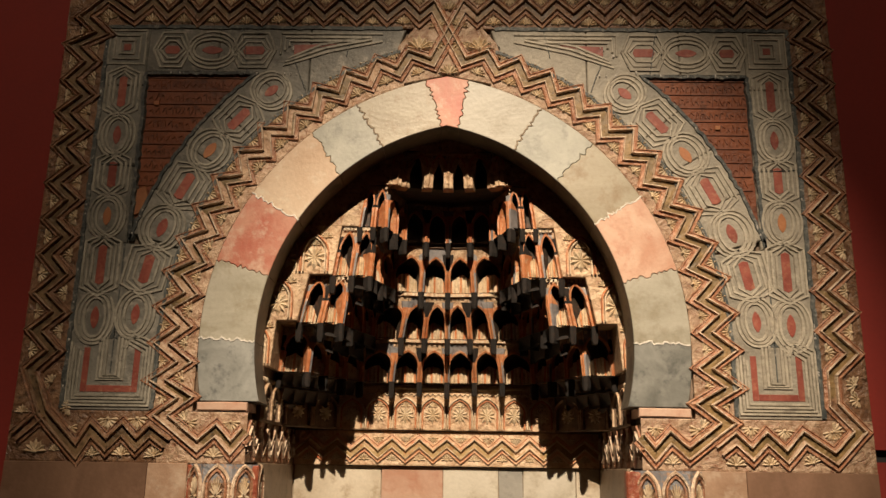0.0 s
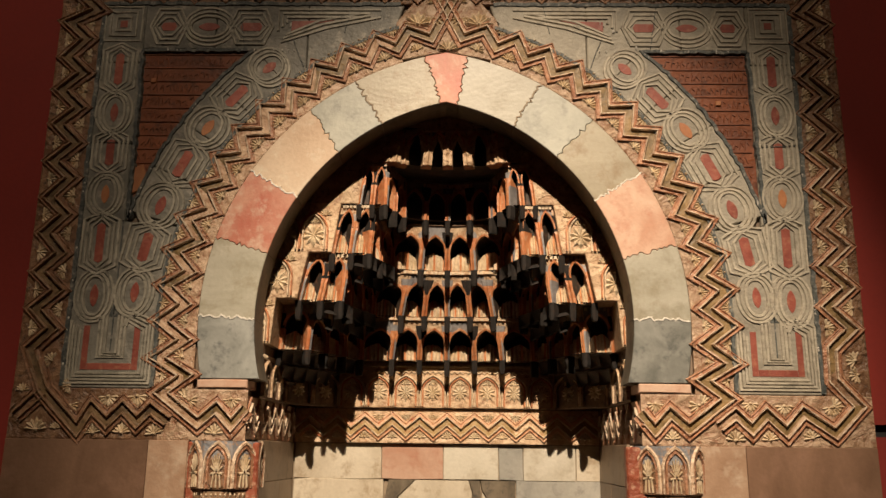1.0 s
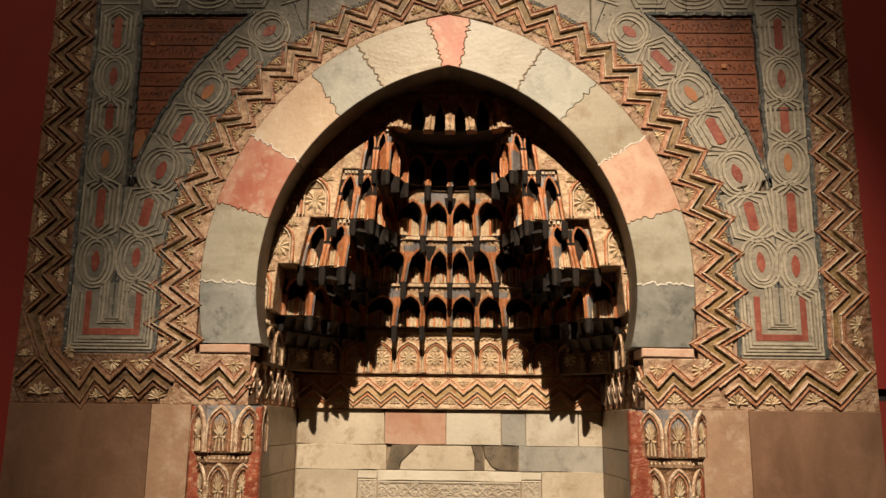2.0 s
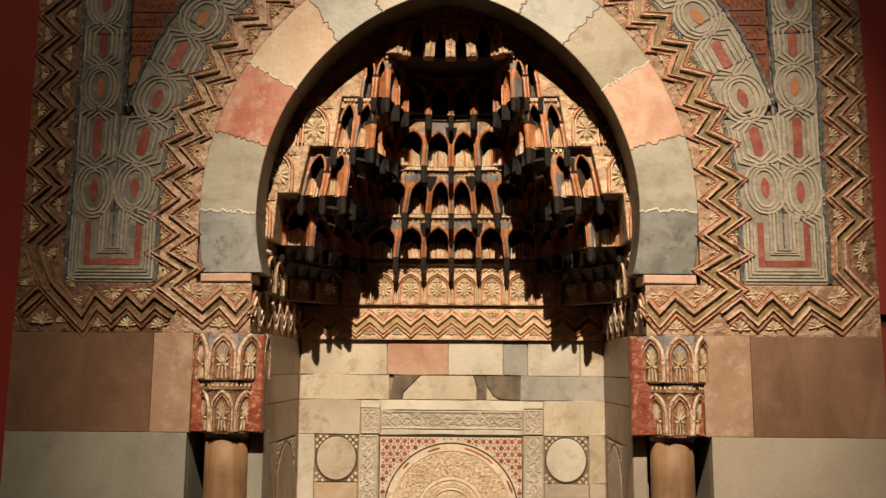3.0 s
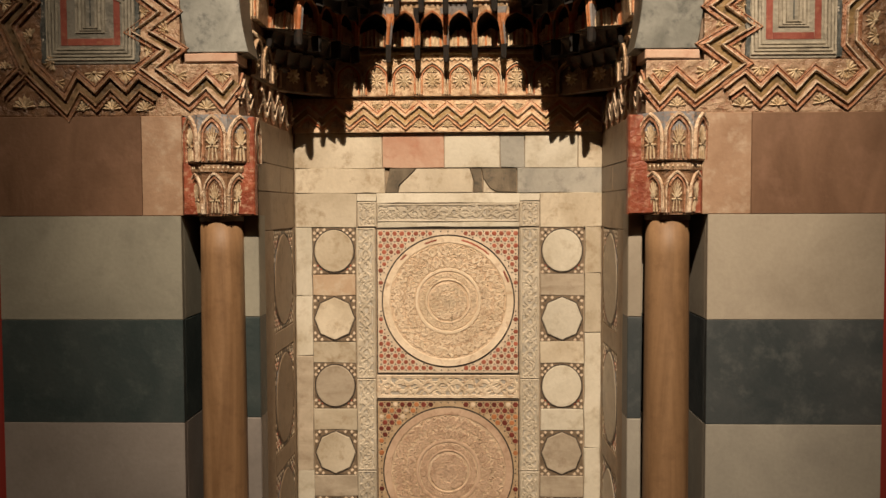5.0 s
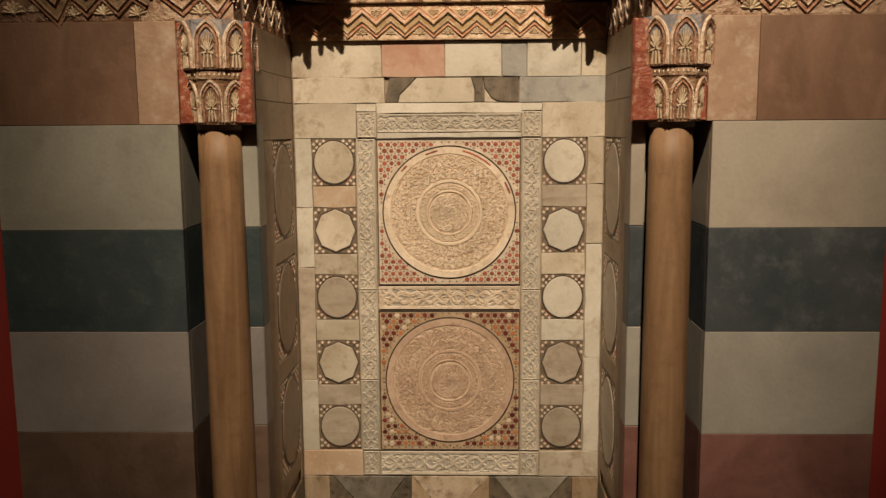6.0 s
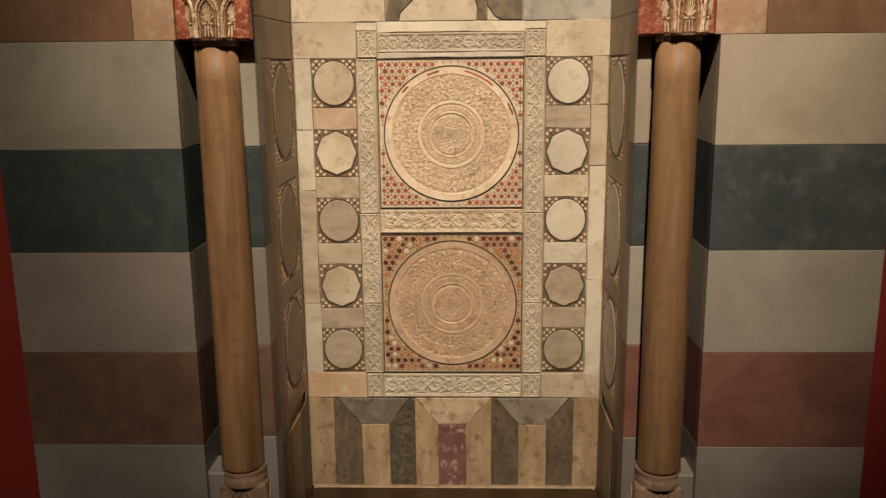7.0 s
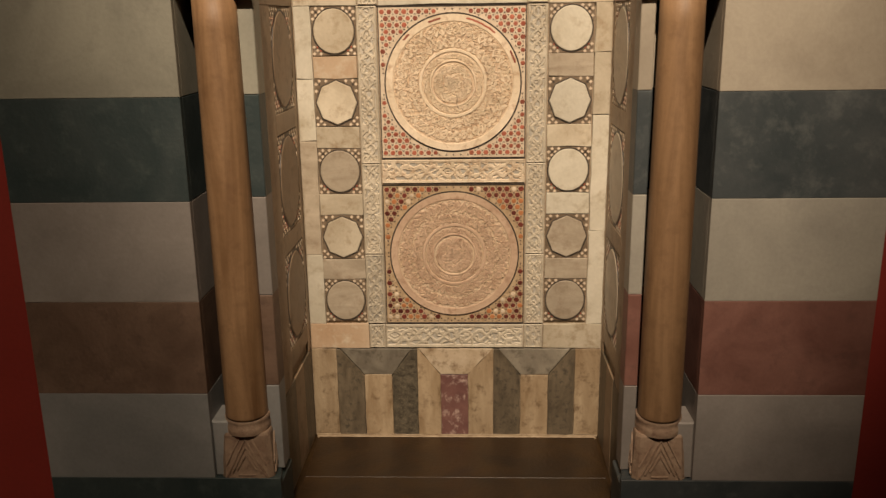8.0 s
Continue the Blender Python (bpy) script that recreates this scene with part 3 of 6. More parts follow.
R_MID, R_HALF = (R_VOUS + R_CHEV) / 2 + 0.002, (R_CHEV - R_VOUS) / 2 - 0.001


def arch_band(side):
    """The band round the arch: straight up from the frieze, then along the arc."""
    straight = 2.09 - 1.889

    def at(s, t, w):
        if s < straight:
            return (side * (CX + t), F - w, 1.889 + s)
        th = (s - straight) / R_MID
        return (side * (CX + t * math.cos(th)), F - w, CZ + t * math.sin(th))
    return at, straight


for side in (-1, 1):
    at, straight = arch_band(side)
    band_ground("arch_ground", frieze, at, 0.0, straight + R_MID * 1.246, R_MID - 0.002, R_HALF + 0.002, carved, 60)

# one endless zigzag a side: out of the niche, up round the arch, across the crown, along the other side's border and back under it
R_ZIG, A_ZIG, STEP = 0.884, 0.031, 0.0547
for side in (-1, 1):
    arch_pts = [(0.532, 1.838), (0.569, 1.793), (0.613, 1.839), (0.660, 1.797), (0.768, 1.878), (0.705, 1.926), (0.786, 1.973), (0.716, 2.024)]
    for k in range(25):
        th, R = -0.016 + STEP * k, R_ZIG + (A_ZIG if k % 2 == 0 else -A_ZIG) * (1.0 - 0.25 * k / 24)
        arch_pts.append((CX + R * math.cos(th), CZ + R * math.sin(th)))
    arch_pts.append((0.047, 2.937))
    pts = [(side * x, z) for x, z in arch_pts]
    o = -side                                    # the line crosses over to the other side here
    look_of = [CLEAN] * len(pts)
    far = [(0.046, 3.126)]
    for k in range(9):
        far += [(0.088 + 0.0974 * k, 3.088), (0.137 + 0.0974 * k, 3.137)]
    far[-1] = (0.912, 3.140)
    far += [(0.968, 3.085), (1.052, 3.150), (1.120, 3.085), (1.062, 3.030)]
    if o > 0:
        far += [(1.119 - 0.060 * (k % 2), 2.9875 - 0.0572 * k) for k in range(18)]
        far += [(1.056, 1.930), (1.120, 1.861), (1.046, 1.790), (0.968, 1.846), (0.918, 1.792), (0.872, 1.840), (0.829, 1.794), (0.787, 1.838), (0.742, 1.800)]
        marks = [SHADED_GRIMY] * 22 + [SHADED_GRIMY] * 8 + [CLEAN] * 40
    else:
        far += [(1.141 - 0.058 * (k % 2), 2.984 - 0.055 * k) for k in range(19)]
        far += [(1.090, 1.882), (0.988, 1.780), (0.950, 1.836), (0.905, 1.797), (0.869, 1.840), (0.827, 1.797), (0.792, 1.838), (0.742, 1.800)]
        marks = [SHADED_GRIMY] * 80
        zig_ribbon(frieze, front, [(-1.160, 1.812), (-1.092, 1.878)], [SHADED_GRIMY] * 2, -0.001, 0.85)
        for x, z, k in ((-1.100, 1.796, 1.9), (-1.048, 1.80, 1.0), (-1.150, 1.900, 1.2)):
            stamp(PALM_DATA, "palmette", frieze, front(x, z - 0.02, -0.002), (1, 0, 0), (0, 0, 1), k)
    pts += [(o * x + random.uniform(-0.003, 0.003), z + random.uniform(-0.003, 0.003)) for x, z in far]
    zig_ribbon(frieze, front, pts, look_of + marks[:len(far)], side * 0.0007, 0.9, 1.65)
for side, xa, xb in ((-1, -0.532, -0.507), (1, 0.535, 0.518)):
    at = lambda s, t, w, a=xa, b=xb, d=side: (a + (b - a) * (s - F) / 0.6 - d * w, s, t)
    band_ground("niche_ground", frieze, at, F + 0.004, B - 0.006, 1.815, 0.058, carved)
    zig_ribbon(frieze, at, [(F + 0.006 + 0.0419 * k, 1.815 + (0.024 if k % 2 else -0.024)) for k in range(15)], [CLEAN] * 15, 0, 0.72, 1.2)
at = lambda s, t, w: (s, B - 0.020 - w, t)
band_ground("niche_ground", frieze, at, -0.505, 0.516, 1.815, 0.056, lit_carved)
zig_ribbon(frieze, at, [(-0.500 + 0.0461 * k, 1.814 + (0.019 if k % 2 else -0.019)) for k in range(23)], [LIT] * 23, 0, 0.80, 1.2)


def ribbon(mesh, pts, width, at, h, mat=0, base=-0.004, closed=False):
    """A raised strip with sloping sides along a line of points."""
    n = len(pts)
    rows = [[], [], [], []]
    for i in range(n):
        a = Vector(pts[i - 1] if (i or closed) else pts[i])
        c = Vector(pts[(i + 1) % n] if (i < n - 1 or closed) else pts[i])
        d = (c - a)
        d = d.normalized() if d.length > 1e-9 else Vector((1, 0))
        nn = Vector((-d.y, d.x))
        p = Vector(pts[i])
        for j, (o, hh) in enumerate(((-1, base), (-0.55, h), (0.55, h), (1, base))):
            q = p + nn * o * width / 2
            rows[j].append(at(q.x, q.y, hh))
    if closed:
        for r in rows:
            r.append(r[0])
    mesh.grid(rows, mat=mat)


# crossing knot above the keystone
me = Mesh()
plate(me, [(0.0, 2.897), (0.135, 2.868), (0.16, 2.99), (0.104, 3.056), (0.104, 3.186), (-0.104, 3.186), (-0.104, 3.056), (-0.155, 2.99), (-0.135, 2.868)], front, -0.03, -0.003, 0.002)
part("knot_ground", me, carved, frieze)
for x, z, k in ((-0.088, 3.000, 2.6), (0.096, 3.000, 2.6), (0.004, 2.918, 2.0), (0.004, 3.135, 1.8)):
    stamp(PALM_DATA, "palmette", frieze, front(x, z - 0.018, -0.001), (1, 0, 0), (0, 0, 1), k)

# ---- voussoirs ----
arch_thing = thing("arch", "pointed horseshoe arch of cream, rose and grey marble voussoirs", "arch", at=(0, F, 1.917))
# each joint: the fraction up the arch at the intrados and at the outer edge
JOINTS = {-1: [(0, 0), (0.156, 0.132), (0.333, 0.305), (0.504, 0.470), (0.672, 0.662), (0.814, 0.782), (0.983, 0.951)],
          1: [(0, 0), (0.164, 0.132), (0.325, 0.293), (0.499, 0.473), (0.654, 0.631), (0.802, 0.771), (0.966, 0.951)]}
STONES = {-1: [mottled, arch_white, rose, peach, arch_grey, arch_cream], 1: [dark_mottled, arch_white, pale_rose, arch_cream, arch_grey, arch_white]}
WIGGLE = {}


def joint_line(side, i, f):
    """The joggled joint between two stones, from the intrados out."""
    if (side, i) not in WIGGLE:
        big = 0 < i
        WIGGLE[side, i] = [(k / 22, (random.uniform(-1, 1) * (0.0058 if i != 1 else 0.004) if (big and 0 < k < 22) else 0)) for k in range(23)]
    out = []
    for t, d in WIGGLE[side, i]:
        R = R_IN + (R_VOUS - 0.002 - R_IN) * t
        out.append(arc(side, R, f[0] + (f[1] - f[0]) * t + d))
    return out


def stone(side, i0, f0, i1, f1, mat, label=""):
    a, b = joint_line(side, i0, f0), joint_line(side, i1, f1)
    inner = [arc(side, R_IN, f0[0] + (f1[0] - f0[0]) * k / 10) for k in range(1, 10)]
    outer = [arc(side, R_VOUS - 0.002, f0[1] + (f1[1] - f0[1]) * k / 10) for k in range(1, 10)]
    pts = a + outer + b[::-1] + inner[::-1]
    me = Mesh()
    # sides use the marble darkened to look unlit
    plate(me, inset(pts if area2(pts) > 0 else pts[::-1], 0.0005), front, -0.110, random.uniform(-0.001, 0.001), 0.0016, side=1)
    part("voussoir", me, [mat, shaded_marble], arch_thing, label)


NAMES = {id(mottled): "mottled grey marble voussoir", id(dark_mottled): "dark clouded grey marble voussoir", id(arch_white): "greenish white veined marble voussoir", id(rose): "rose red limestone voussoir", id(pale_rose): "pale rose limestone voussoir", id(peach): "peach tinted marble voussoir", id(arch_grey): "smooth grey marble voussoir", id(arch_cream): "ivory marble voussoir"}
for side in (-1, 1):
    J = JOINTS[side]
    for i in range(6):
        stone(side, i, J[i], i + 1, J[i + 1], STONES[side][i], NAMES[id(STONES[side][i])])
    slab("springer_pad", rect(*sorted((side * 0.532, side * 0.672)), 1.891, 1.9155, 0.0015), front, -0.11, 0.0, pale_rose, arch_thing, 0.003, "pinkish stone pad under the arch")
    # lime mortar squeezed out of the joggled joints
    for i in (1, 3, 5):
        ln = joint_line(side, i, J[i])
        me = Mesh()
        ribbon(me, [(x + random.uniform(-0.0025, 0.0025), z + random.uniform(-0.0025, 0.0025)) for x, z in ln], 0.0065, front, 0.0012, 0, -0.002)
        part("mortar_joint", me, white_mortar if i != 5 else joint, arch_thing)
a, b = joint_line(-1, 6, JOINTS[-1][6]), joint_line(1, 6, JOINTS[1][6])
pts = a + [arc(-1, R_VOUS - 0.002, 1.0)] + b[::-1] + [arc(1, R_IN, 1.0)]
me = Mesh()
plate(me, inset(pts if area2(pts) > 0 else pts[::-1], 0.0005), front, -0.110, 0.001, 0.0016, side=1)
part("keystone", me, [rose, shaded_marble], arch_thing, "rose red limestone keystone with joggled sides")

# ---- grey interlace panels and red spandrels ----
def motif_bar(lines, reds, at, s0, s1, half):
    """A long hexagon of three nested straps round a red bar, in strip coordinates."""
    for k in range(3):
        h, e = half * (0.80 - 0.20 * k), 0.010 * k
        lines.append(([at(s0 + 0.006 + e, 0), at(s0 + 0.03 + e, h), at(s1 - 0.03 - e, h), at(s1 - 0.006 - e, 0), at(s1 - 0.03 - e, -h), at(s0 + 0.03 + e, -h)], True))
    m = (s1 - s0) / 2 - 0.045
    c = (s0 + s1) / 2
    reds.append([at(c - m, -half * 0.19), at(c + m, -half * 0.19), at(c + m + 0.006, 0), at(c + m, half * 0.19), at(c - m, half * 0.19), at(c - m - 0.006, 0)])


def motif_eye(lines, reds, at, s0, s1, half):
    """Nested ovals crossed by two curving straps, with a red lens in the middle."""
    c, L = (s0 + s1) / 2, (s1 - s0) / 2
    for k in range(3):
        h, l = half * (0.86 - 0.19 * k), L * (1.16 - 0.15 * k)
        for sg in (-1, 1):
            lines.append(([at(c - l * math.cos(a), sg * h * math.sin(a) ** 0.9) for a in [math.pi * i / 12 for i in range(13)]], False))
    reds.append([at(c + 0.50 * L * q, p) for q, p in [(math.cos(a), 0.19 * half * math.sin(a) * abs(math.sin(a)) ** 0.5) for a in [2 * math.pi * i / 14 for i in range(14)]]])


def ragged(pts, step=0.016, amount=0.0022):
    """The line cut into short steps and roughened."""
    out = [pts[0]]
    for p, q in zip(pts, pts[1:]):
        n = max(1, round(math.dist(p, q) / step))
        out += [(p[0] + (q[0] - p[0]) * k / n + random.uniform(-amount, amount), p[1] + (q[1] - p[1]) * k / n + random.uniform(-amount, amount)) for k in range(1, n + 1)]
    return out


VERT = {-1: (-1.045, -0.918), 1: (0.897, 1.028)}
for side in (-1, 1):
    panel = thing("interlace_panel", "grey marble panel of carved strapwork with red stone inlay", "panel", "interlace panels", at=(side * 0.95, F, 1.89))
    x0, x1 = VERT[side]
    xo, xi = (x0, x1) if side < 0 else (x1, x0)
    xc, vh = (x0 + x1) / 2, (x1 - x0) / 2
    xarc = side * (CX + R_CHEV)
    th_top = math.asin(0.81 / R_BAND)
    # slabs
    low = [(xo, 1.889), (xo, 2.36)] + [arc_angle(side, R_BAND, 0.255), arc_angle(side, R_CHEV, 0.28)] + [arc_angle(side, R_CHEV, 0.28 - 0.28 * k / 6) for k in range(1, 7)] + [(xarc, 1.889)]
    slab("marble_slab", low, front, -0.02, -0.003, inlay_grey if side < 0 else lit_inlay, panel, 0.002)
    for z0, z1 in ((2.362, 2.60), (2.602, 2.855), (2.857, 3.048)):
        slab("marble_slab", rect(x0, x1, z0, z1, 0.0012), front, -0.02, -0.003, inlay_grey if side < 0 else lit_inlay, panel, 0.003)
    ths = [0.282, 0.42, 0.565, 0.705, th_top]
    for a, b in zip(ths, ths[1:]):
        a += 0.0015
        pts = [arc_angle(side, R_CHEV + 0.001, a + (b - a) * k / 6) for k in range(7)] + [arc_angle(side, R_BAND, b - (b - a) * k / 6) for k in range(7)]
        slab("marble_slab", pts, front, -0.02, -0.003, inlay_grey if side < 0 else lit_inlay, panel, 0.003)
    def on_arc(x):
        return (side * x, CZ + math.sqrt((R_CHEV + 0.001) ** 2 - (x - CX) ** 2))
    e0, e1 = arc_angle(side, R_BAND, th_top), arc_angle(side, R_CHEV + 0.001, th_top)
    slab("marble_slab", [(side * 0.70, 3.048), (xi - side * 0.001, 3.048), (xi - side * 0.001, 2.902), (side * 0.70, 2.902)], front, -0.02, -0.003, inlay_grey if side < 0 else lit_inlay, panel, 0.003)
    slab("marble_slab", [(side * 0.42, 3.048), (side * 0.699, 3.048), (side * 0.699, 2.902), e0, e1, on_arc(0.45), on_arc(0.42)], front, -0.02, -0.003, inlay_grey if side < 0 else lit_inlay, panel, 0.003)
    slab("marble_slab", [(side * 0.13, 3.048), (side * 0.418, 3.048)] + [on_arc(x) for x in (0.418, 0.36, 0.30, 0.24, 0.18, 0.155)], front, -0.02, -0.003, inlay_grey if side < 0 else lit_inlay, panel, 0.003)
    # strapwork
    lines, reds = [], []
    V = lambda s, t: (xc + t, s)
    for s0, s1, kind in ((2.745, 2.925, "bar"), (2.635, 2.755, "eye"), (2.49, 2.65, "bar"), (2.385, 2.50, "eye"), (2.20, 2.395, "bar"), (2.08, 2.21, "eye")):
        (motif_bar if kind == "bar" else motif_eye)(lines, reds, V, s0, s1, vh)
    RM, rh = (R_CHEV + R_BAND) / 2, (R_BAND - R_CHEV) / 2
    A = lambda s, t: arc_angle(side, RM + t, s / RM)
    for s0, s1, kind in ((0.115, 0.28, "bar"), (0.265, 0.385, "eye"), (0.38, 0.545, "bar"), (0.535, 0.65, "eye"), (0.64, 0.80, "bar"), (0.80, 0.90, "eye"), (0.005, 0.125, "eye")):
        (motif_bar if kind == "bar" else motif_eye)(lines, reds, A, s0, s1, rh if s0 > 0.1 else rh * 0.85)
    T = lambda s, t: (side * s, 2.975 + t)
    for s0, s1, kind in ((0.78, 0.905, "bar"), (0.655, 0.785, "eye"), (0.52, 0.665, "bar")):
        (motif_bar if kind == "bar" else motif_eye)(lines, reds, T, s0, s1, 0.072)
    for k in range(3):
        e = 0.013 * k
        lines.append(([(side * (0.51 - e), 2.962 + e), (side * (0.51 - e), 3.033 - e), (side * (0.20 + e * 2.5), 3.033 - e)], False))
        lines.append(([(side * (0.50 - e * 0.5), 2.925 + e * 0.9), (side * (0.36 + e), 2.972 + e * 0.9), (side * (0.20 + e * 2.5), 3.008 + e * 0.4)], False))
    reds.append([(side * 0.47, 2.995), (side * 0.34, 2.998), (side * 0.40, 2.985), (side * 0.47, 2.962)])
    # corner square
    for k in range(3):
        h = 0.056 - 0.017 * k
        lines.append((rect(xc - h, xc + h, 2.983 - h, 2.983 + h), True))
    reds.append(rect(xc - 0.011, xc + 0.011, 2.972, 2.994))
    # the lower double leg: nested angular straps, a red U and a narrow slit
    l0, l1 = sorted((xo, xarc))
    c = (l0 + l1) / 2
    for k in range(4):
        e = 0.009 * k
        lines.append(([(l0 + 0.010 + e, 2.075 - e), (l0 + 0.010 + e, 1.902 + e), (l1 - 0.010 - e, 1.902 + e), (l1 - 0.010 - e, 2.075 - e), (c + 0.055 - e * 0.4, 2.100 - e), (c + 0.030 - e * 0.5 + 0.008, 2.06)], False))
    for k in range(3):
        e = 0.010 * k
        lines.append(([(c - 0.036 + e, 2.09), (c - 0.036 + e, 1.972 + e * 0.6), (c + 0.036 - e, 1.972 + e * 0.6), (c + 0.036 - e, 2.09)], False))
    for q in ((l0 + 0.046, l0 + 0.063, 1.938, 2.060), (l1 - 0.063, l1 - 0.046, 1.938, 2.060), (l0 + 0.0635, l1 - 0.0635, 1.938, 1.956)):
        reds.append(rect(*q))
    for i, (pts, closed) in enumerate(lines):
        me = Mesh()
        ribbon(me, pts, 0.0105, front, 0.0002 + 0.00025 * (i % 7), 0, -0.0042 - 0.0002 * (i % 5), closed)
        part("strap", me, strap if side < 0 else lit_strap, panel)
    for i, pts in enumerate(reds):
        me = Mesh()
        plate(me, pts, front, -0.006, -0.0018, 0.0008)
        part("red_inlay", me, orange_inlay if i % 6 == 3 and i < 15 else red_inlay, panel, "red stone inlay")
    me = Mesh()
    for pts in ([(c - 0.0016, 1.99), (c + 0.0016, 1.99), (c + 0.0022, 2.36), (c - 0.0022, 2.36)], [(c - 0.014, 2.085), (c + 0.014, 2.085), (c + 0.002, 2.125), (c - 0.002, 2.125)]):
        plate(me, pts, front, -0.006, -0.0014, 0.0005)
    part("slit", me, blue_grey, panel, "narrow dark slit between two legs")
    # cracks that run across the slabs
    for (qx, qz), ang, ln in (((0.62, 2.975), 1.4, 0.14), ((0.45, 2.90), 1.2, 0.12), ((0.30, 3.0), 1.75, 0.09), ((0.965, 2.60), 0.05, 0.11)):
        pts, n = [], 7
        for k in range(n):
            t = (k / (n - 1) - 0.5) * ln
            pts.append((side * (qx + t * math.cos(ang)) + random.uniform(-0.0013, 0.0013), qz + t * math.sin(ang) + random.uniform(-0.0013, 0.0013)))
        me = Mesh()
        ribbon(me, pts, 0.0032, front, 0.0004, 0, -0.003)
        part("crack", me, blue_grey, panel, "dark filled crack")
    # dark edging of the panel
    me = Mesh()
    ribbon(me, ragged([(xo, 1.893), (xo, 3.052), (0.14 * side, 3.052)]), 0.020, front, 0.0008, 0, -0.01)
    ribbon(me, ragged([arc_angle(side, R_CHEV, 1.27 - 1.27 * k / 40) for k in range(41)] + [(xarc, 1.99), (xarc, 1.893)]), 0.018, front, 0.0018, 0, -0.01)
    part("edging", me, blue_grey, panel, "chipped dark slate edging")

    sp = thing("spandrel_panel", "dark red terracotta spandrel carved with rows of ornament", "panel", "spandrel panels", at=(side * 0.8, F, 2.45))
    tri = [(xi, 2.898), e0] + [arc_angle(side, R_BAND, th_top - (th_top - 0.262) * k / 14) for k in range(1, 15)]
    if area2(tri) < 0:
        tri = tri[::-1]
    me = Mesh()
    plate(me, inset(tri, 0.002), front, -0.02, -0.010, 0.001)
    part("ground", me, red_tile, sp)
    def inner_x(z):
        return CX + math.sqrt(max(0.0, R_BAND ** 2 - (z - CZ) ** 2)) + 0.012
    z = 2.885
    row = 0
    while z > 2.45:
        a, b = inner_x(z), abs(xi) - 0.008
        if b - a > 0.02:
            me, rail = Mesh(), Mesh()
            ribbon(rail, [(side * a, z), (side * b, z)], 0.006, front, -0.007, 0, -0.011)
            x = a + 0.01
            while x < b - 0.012:
                wd = random.uniform(0.006, 0.016)
                hgt = random.uniform(0.010, 0.026)
                ribbon(me, [(side * x, z - 0.034), (side * (x + wd * 0.3), z - 0.034 + hgt), (side * (x + wd), z - 0.032 + hgt * random.uniform(-0.1, 0.9))], 0.0046, front, -0.0075, 0, -0.011)
                x += wd + random.uniform(0.002, 0.008)
            part("rail", rail, red_tile, sp)
            part("relief", me, red_tile, sp)["kind"] = "stuff"
        z -= 0.043
        row += 1
    me = Mesh()
    sx, sz = (side * 0.80, 2.735) if side > 0 else (side * 0.875, 2.80)
    plate(me, rect(sx - 0.008, sx + 0.008, sz - 0.007, sz + 0.007), front, -0.011, -0.0045, 0.0015)
    part("repair_patch", me, orange_inlay, sp, "bright orange repair patch")
    if side < 0:
        me = Mesh()
        plate(me, [(-0.905, 2.445), (-0.885, 2.455), (-0.868, 2.50), (-0.880, 2.535), (-0.904, 2.525)], front, -0.011, -0.003, 0.002)
        part("repair_patch", me, orange_inlay, sp, "rough orange repair patch")
    me = Mesh()
    edge = inset(tri, 0.002)
    ribbon(me, ragged(edge + edge[:1], 0.014, 0.003), 0.017, front, 0.0012, 0, -0.012)
    part("edging", me, blue_grey, sp)

# lime mortar smeared along the edges of the inlaid panels
random.seed(77)
me = Mesh()
runs = []
for x in (X_L + 0.133, X_R - 0.131):
    runs += [(x, random.uniform(1.92, 3.03)) for _ in range(14)]
runs += [(random.choice((-1, 1)) * random.uniform(0.45, 0.92), 2.897) for _ in range(22)]
for side in (-1, 1):
    for _ in range(30):
        th, rr = random.uniform(0.27, 1.0), random.choice((R_CHEV, R_BAND))
        runs.append((side * (CX + rr * math.cos(th)), CZ + rr * math.sin(th)))
for x, z in runs:
    r, sq, tilt = random.uniform(0.002, 0.0045), random.uniform(0.6, 2.2), random.uniform(0, 3)
    ring = [(x + r * random.uniform(0.4, 1.3) * math.cos(a + tilt), z + r * sq * random.uniform(0.4, 1.3) * math.sin(a + tilt)) for a in (0, 1.05, 2.1, 3.15, 4.2, 5.25)]
    for i in range(6):
        me.face([front(*ring[i], 0.0005), front(*ring[(i + 1) % 6], 0.0005), front(x, z, 0.003)])
part("mortar_smear", me, white_mortar, frieze, "white lime mortar smears")["kind"] = "stuff"

# ---- stalactite hood of the niche ----
hood = thing("muqarnas_hood", "stalactite hood of painted cells stepping in under the arch", "muqarnas", at=(0, 2.75, 1.885))
Y0 = 2.514
# a tier: z0, z1, outer end, inner end of the front flange, its y, half width of the middle, y at its ends, y in the middle, cells in flange, slant and middle
TIERS = [(2.030, 2.165, 0.515, 0.430, 2.660, 0.290, 2.915, 2.935, 1, 3, 6),
         (2.165, 2.305, 0.455, 0.325, 2.560, 0.250, 2.835, 2.862, 2, 3, 6),
         (2.305, 2.455, 0.355, 0.238, 2.538, 0.184, 2.750, 2.785, 2, 2, 4),
         (2.455, 2.585, 0.275, 0.190, 2.530, 0.140, 2.672, 2.715, 2, 2, 4),
         (2.587, 2.700, 0.188, 0.165, 2.518, 0.136, 2.538, 2.562, 1, 1, 4)]
CROWN = (2.70, 2.745, 0.165, 0.14, Y0, 0.11, Y0 + 0.005, Y0 + 0.01, 1, 1, 4)
# how much of the step to the tier above each tier takes up by leaning: in the middle, and at its sides
LEAN = [(1.0, 0.25), (1.0, 0.45), (0.75, 0.45), (0.15, 0.30), (1.0, 1.0)]
BREAKS = (0.0, 0.16, 0.36, 0.64, 0.84, 1.0)


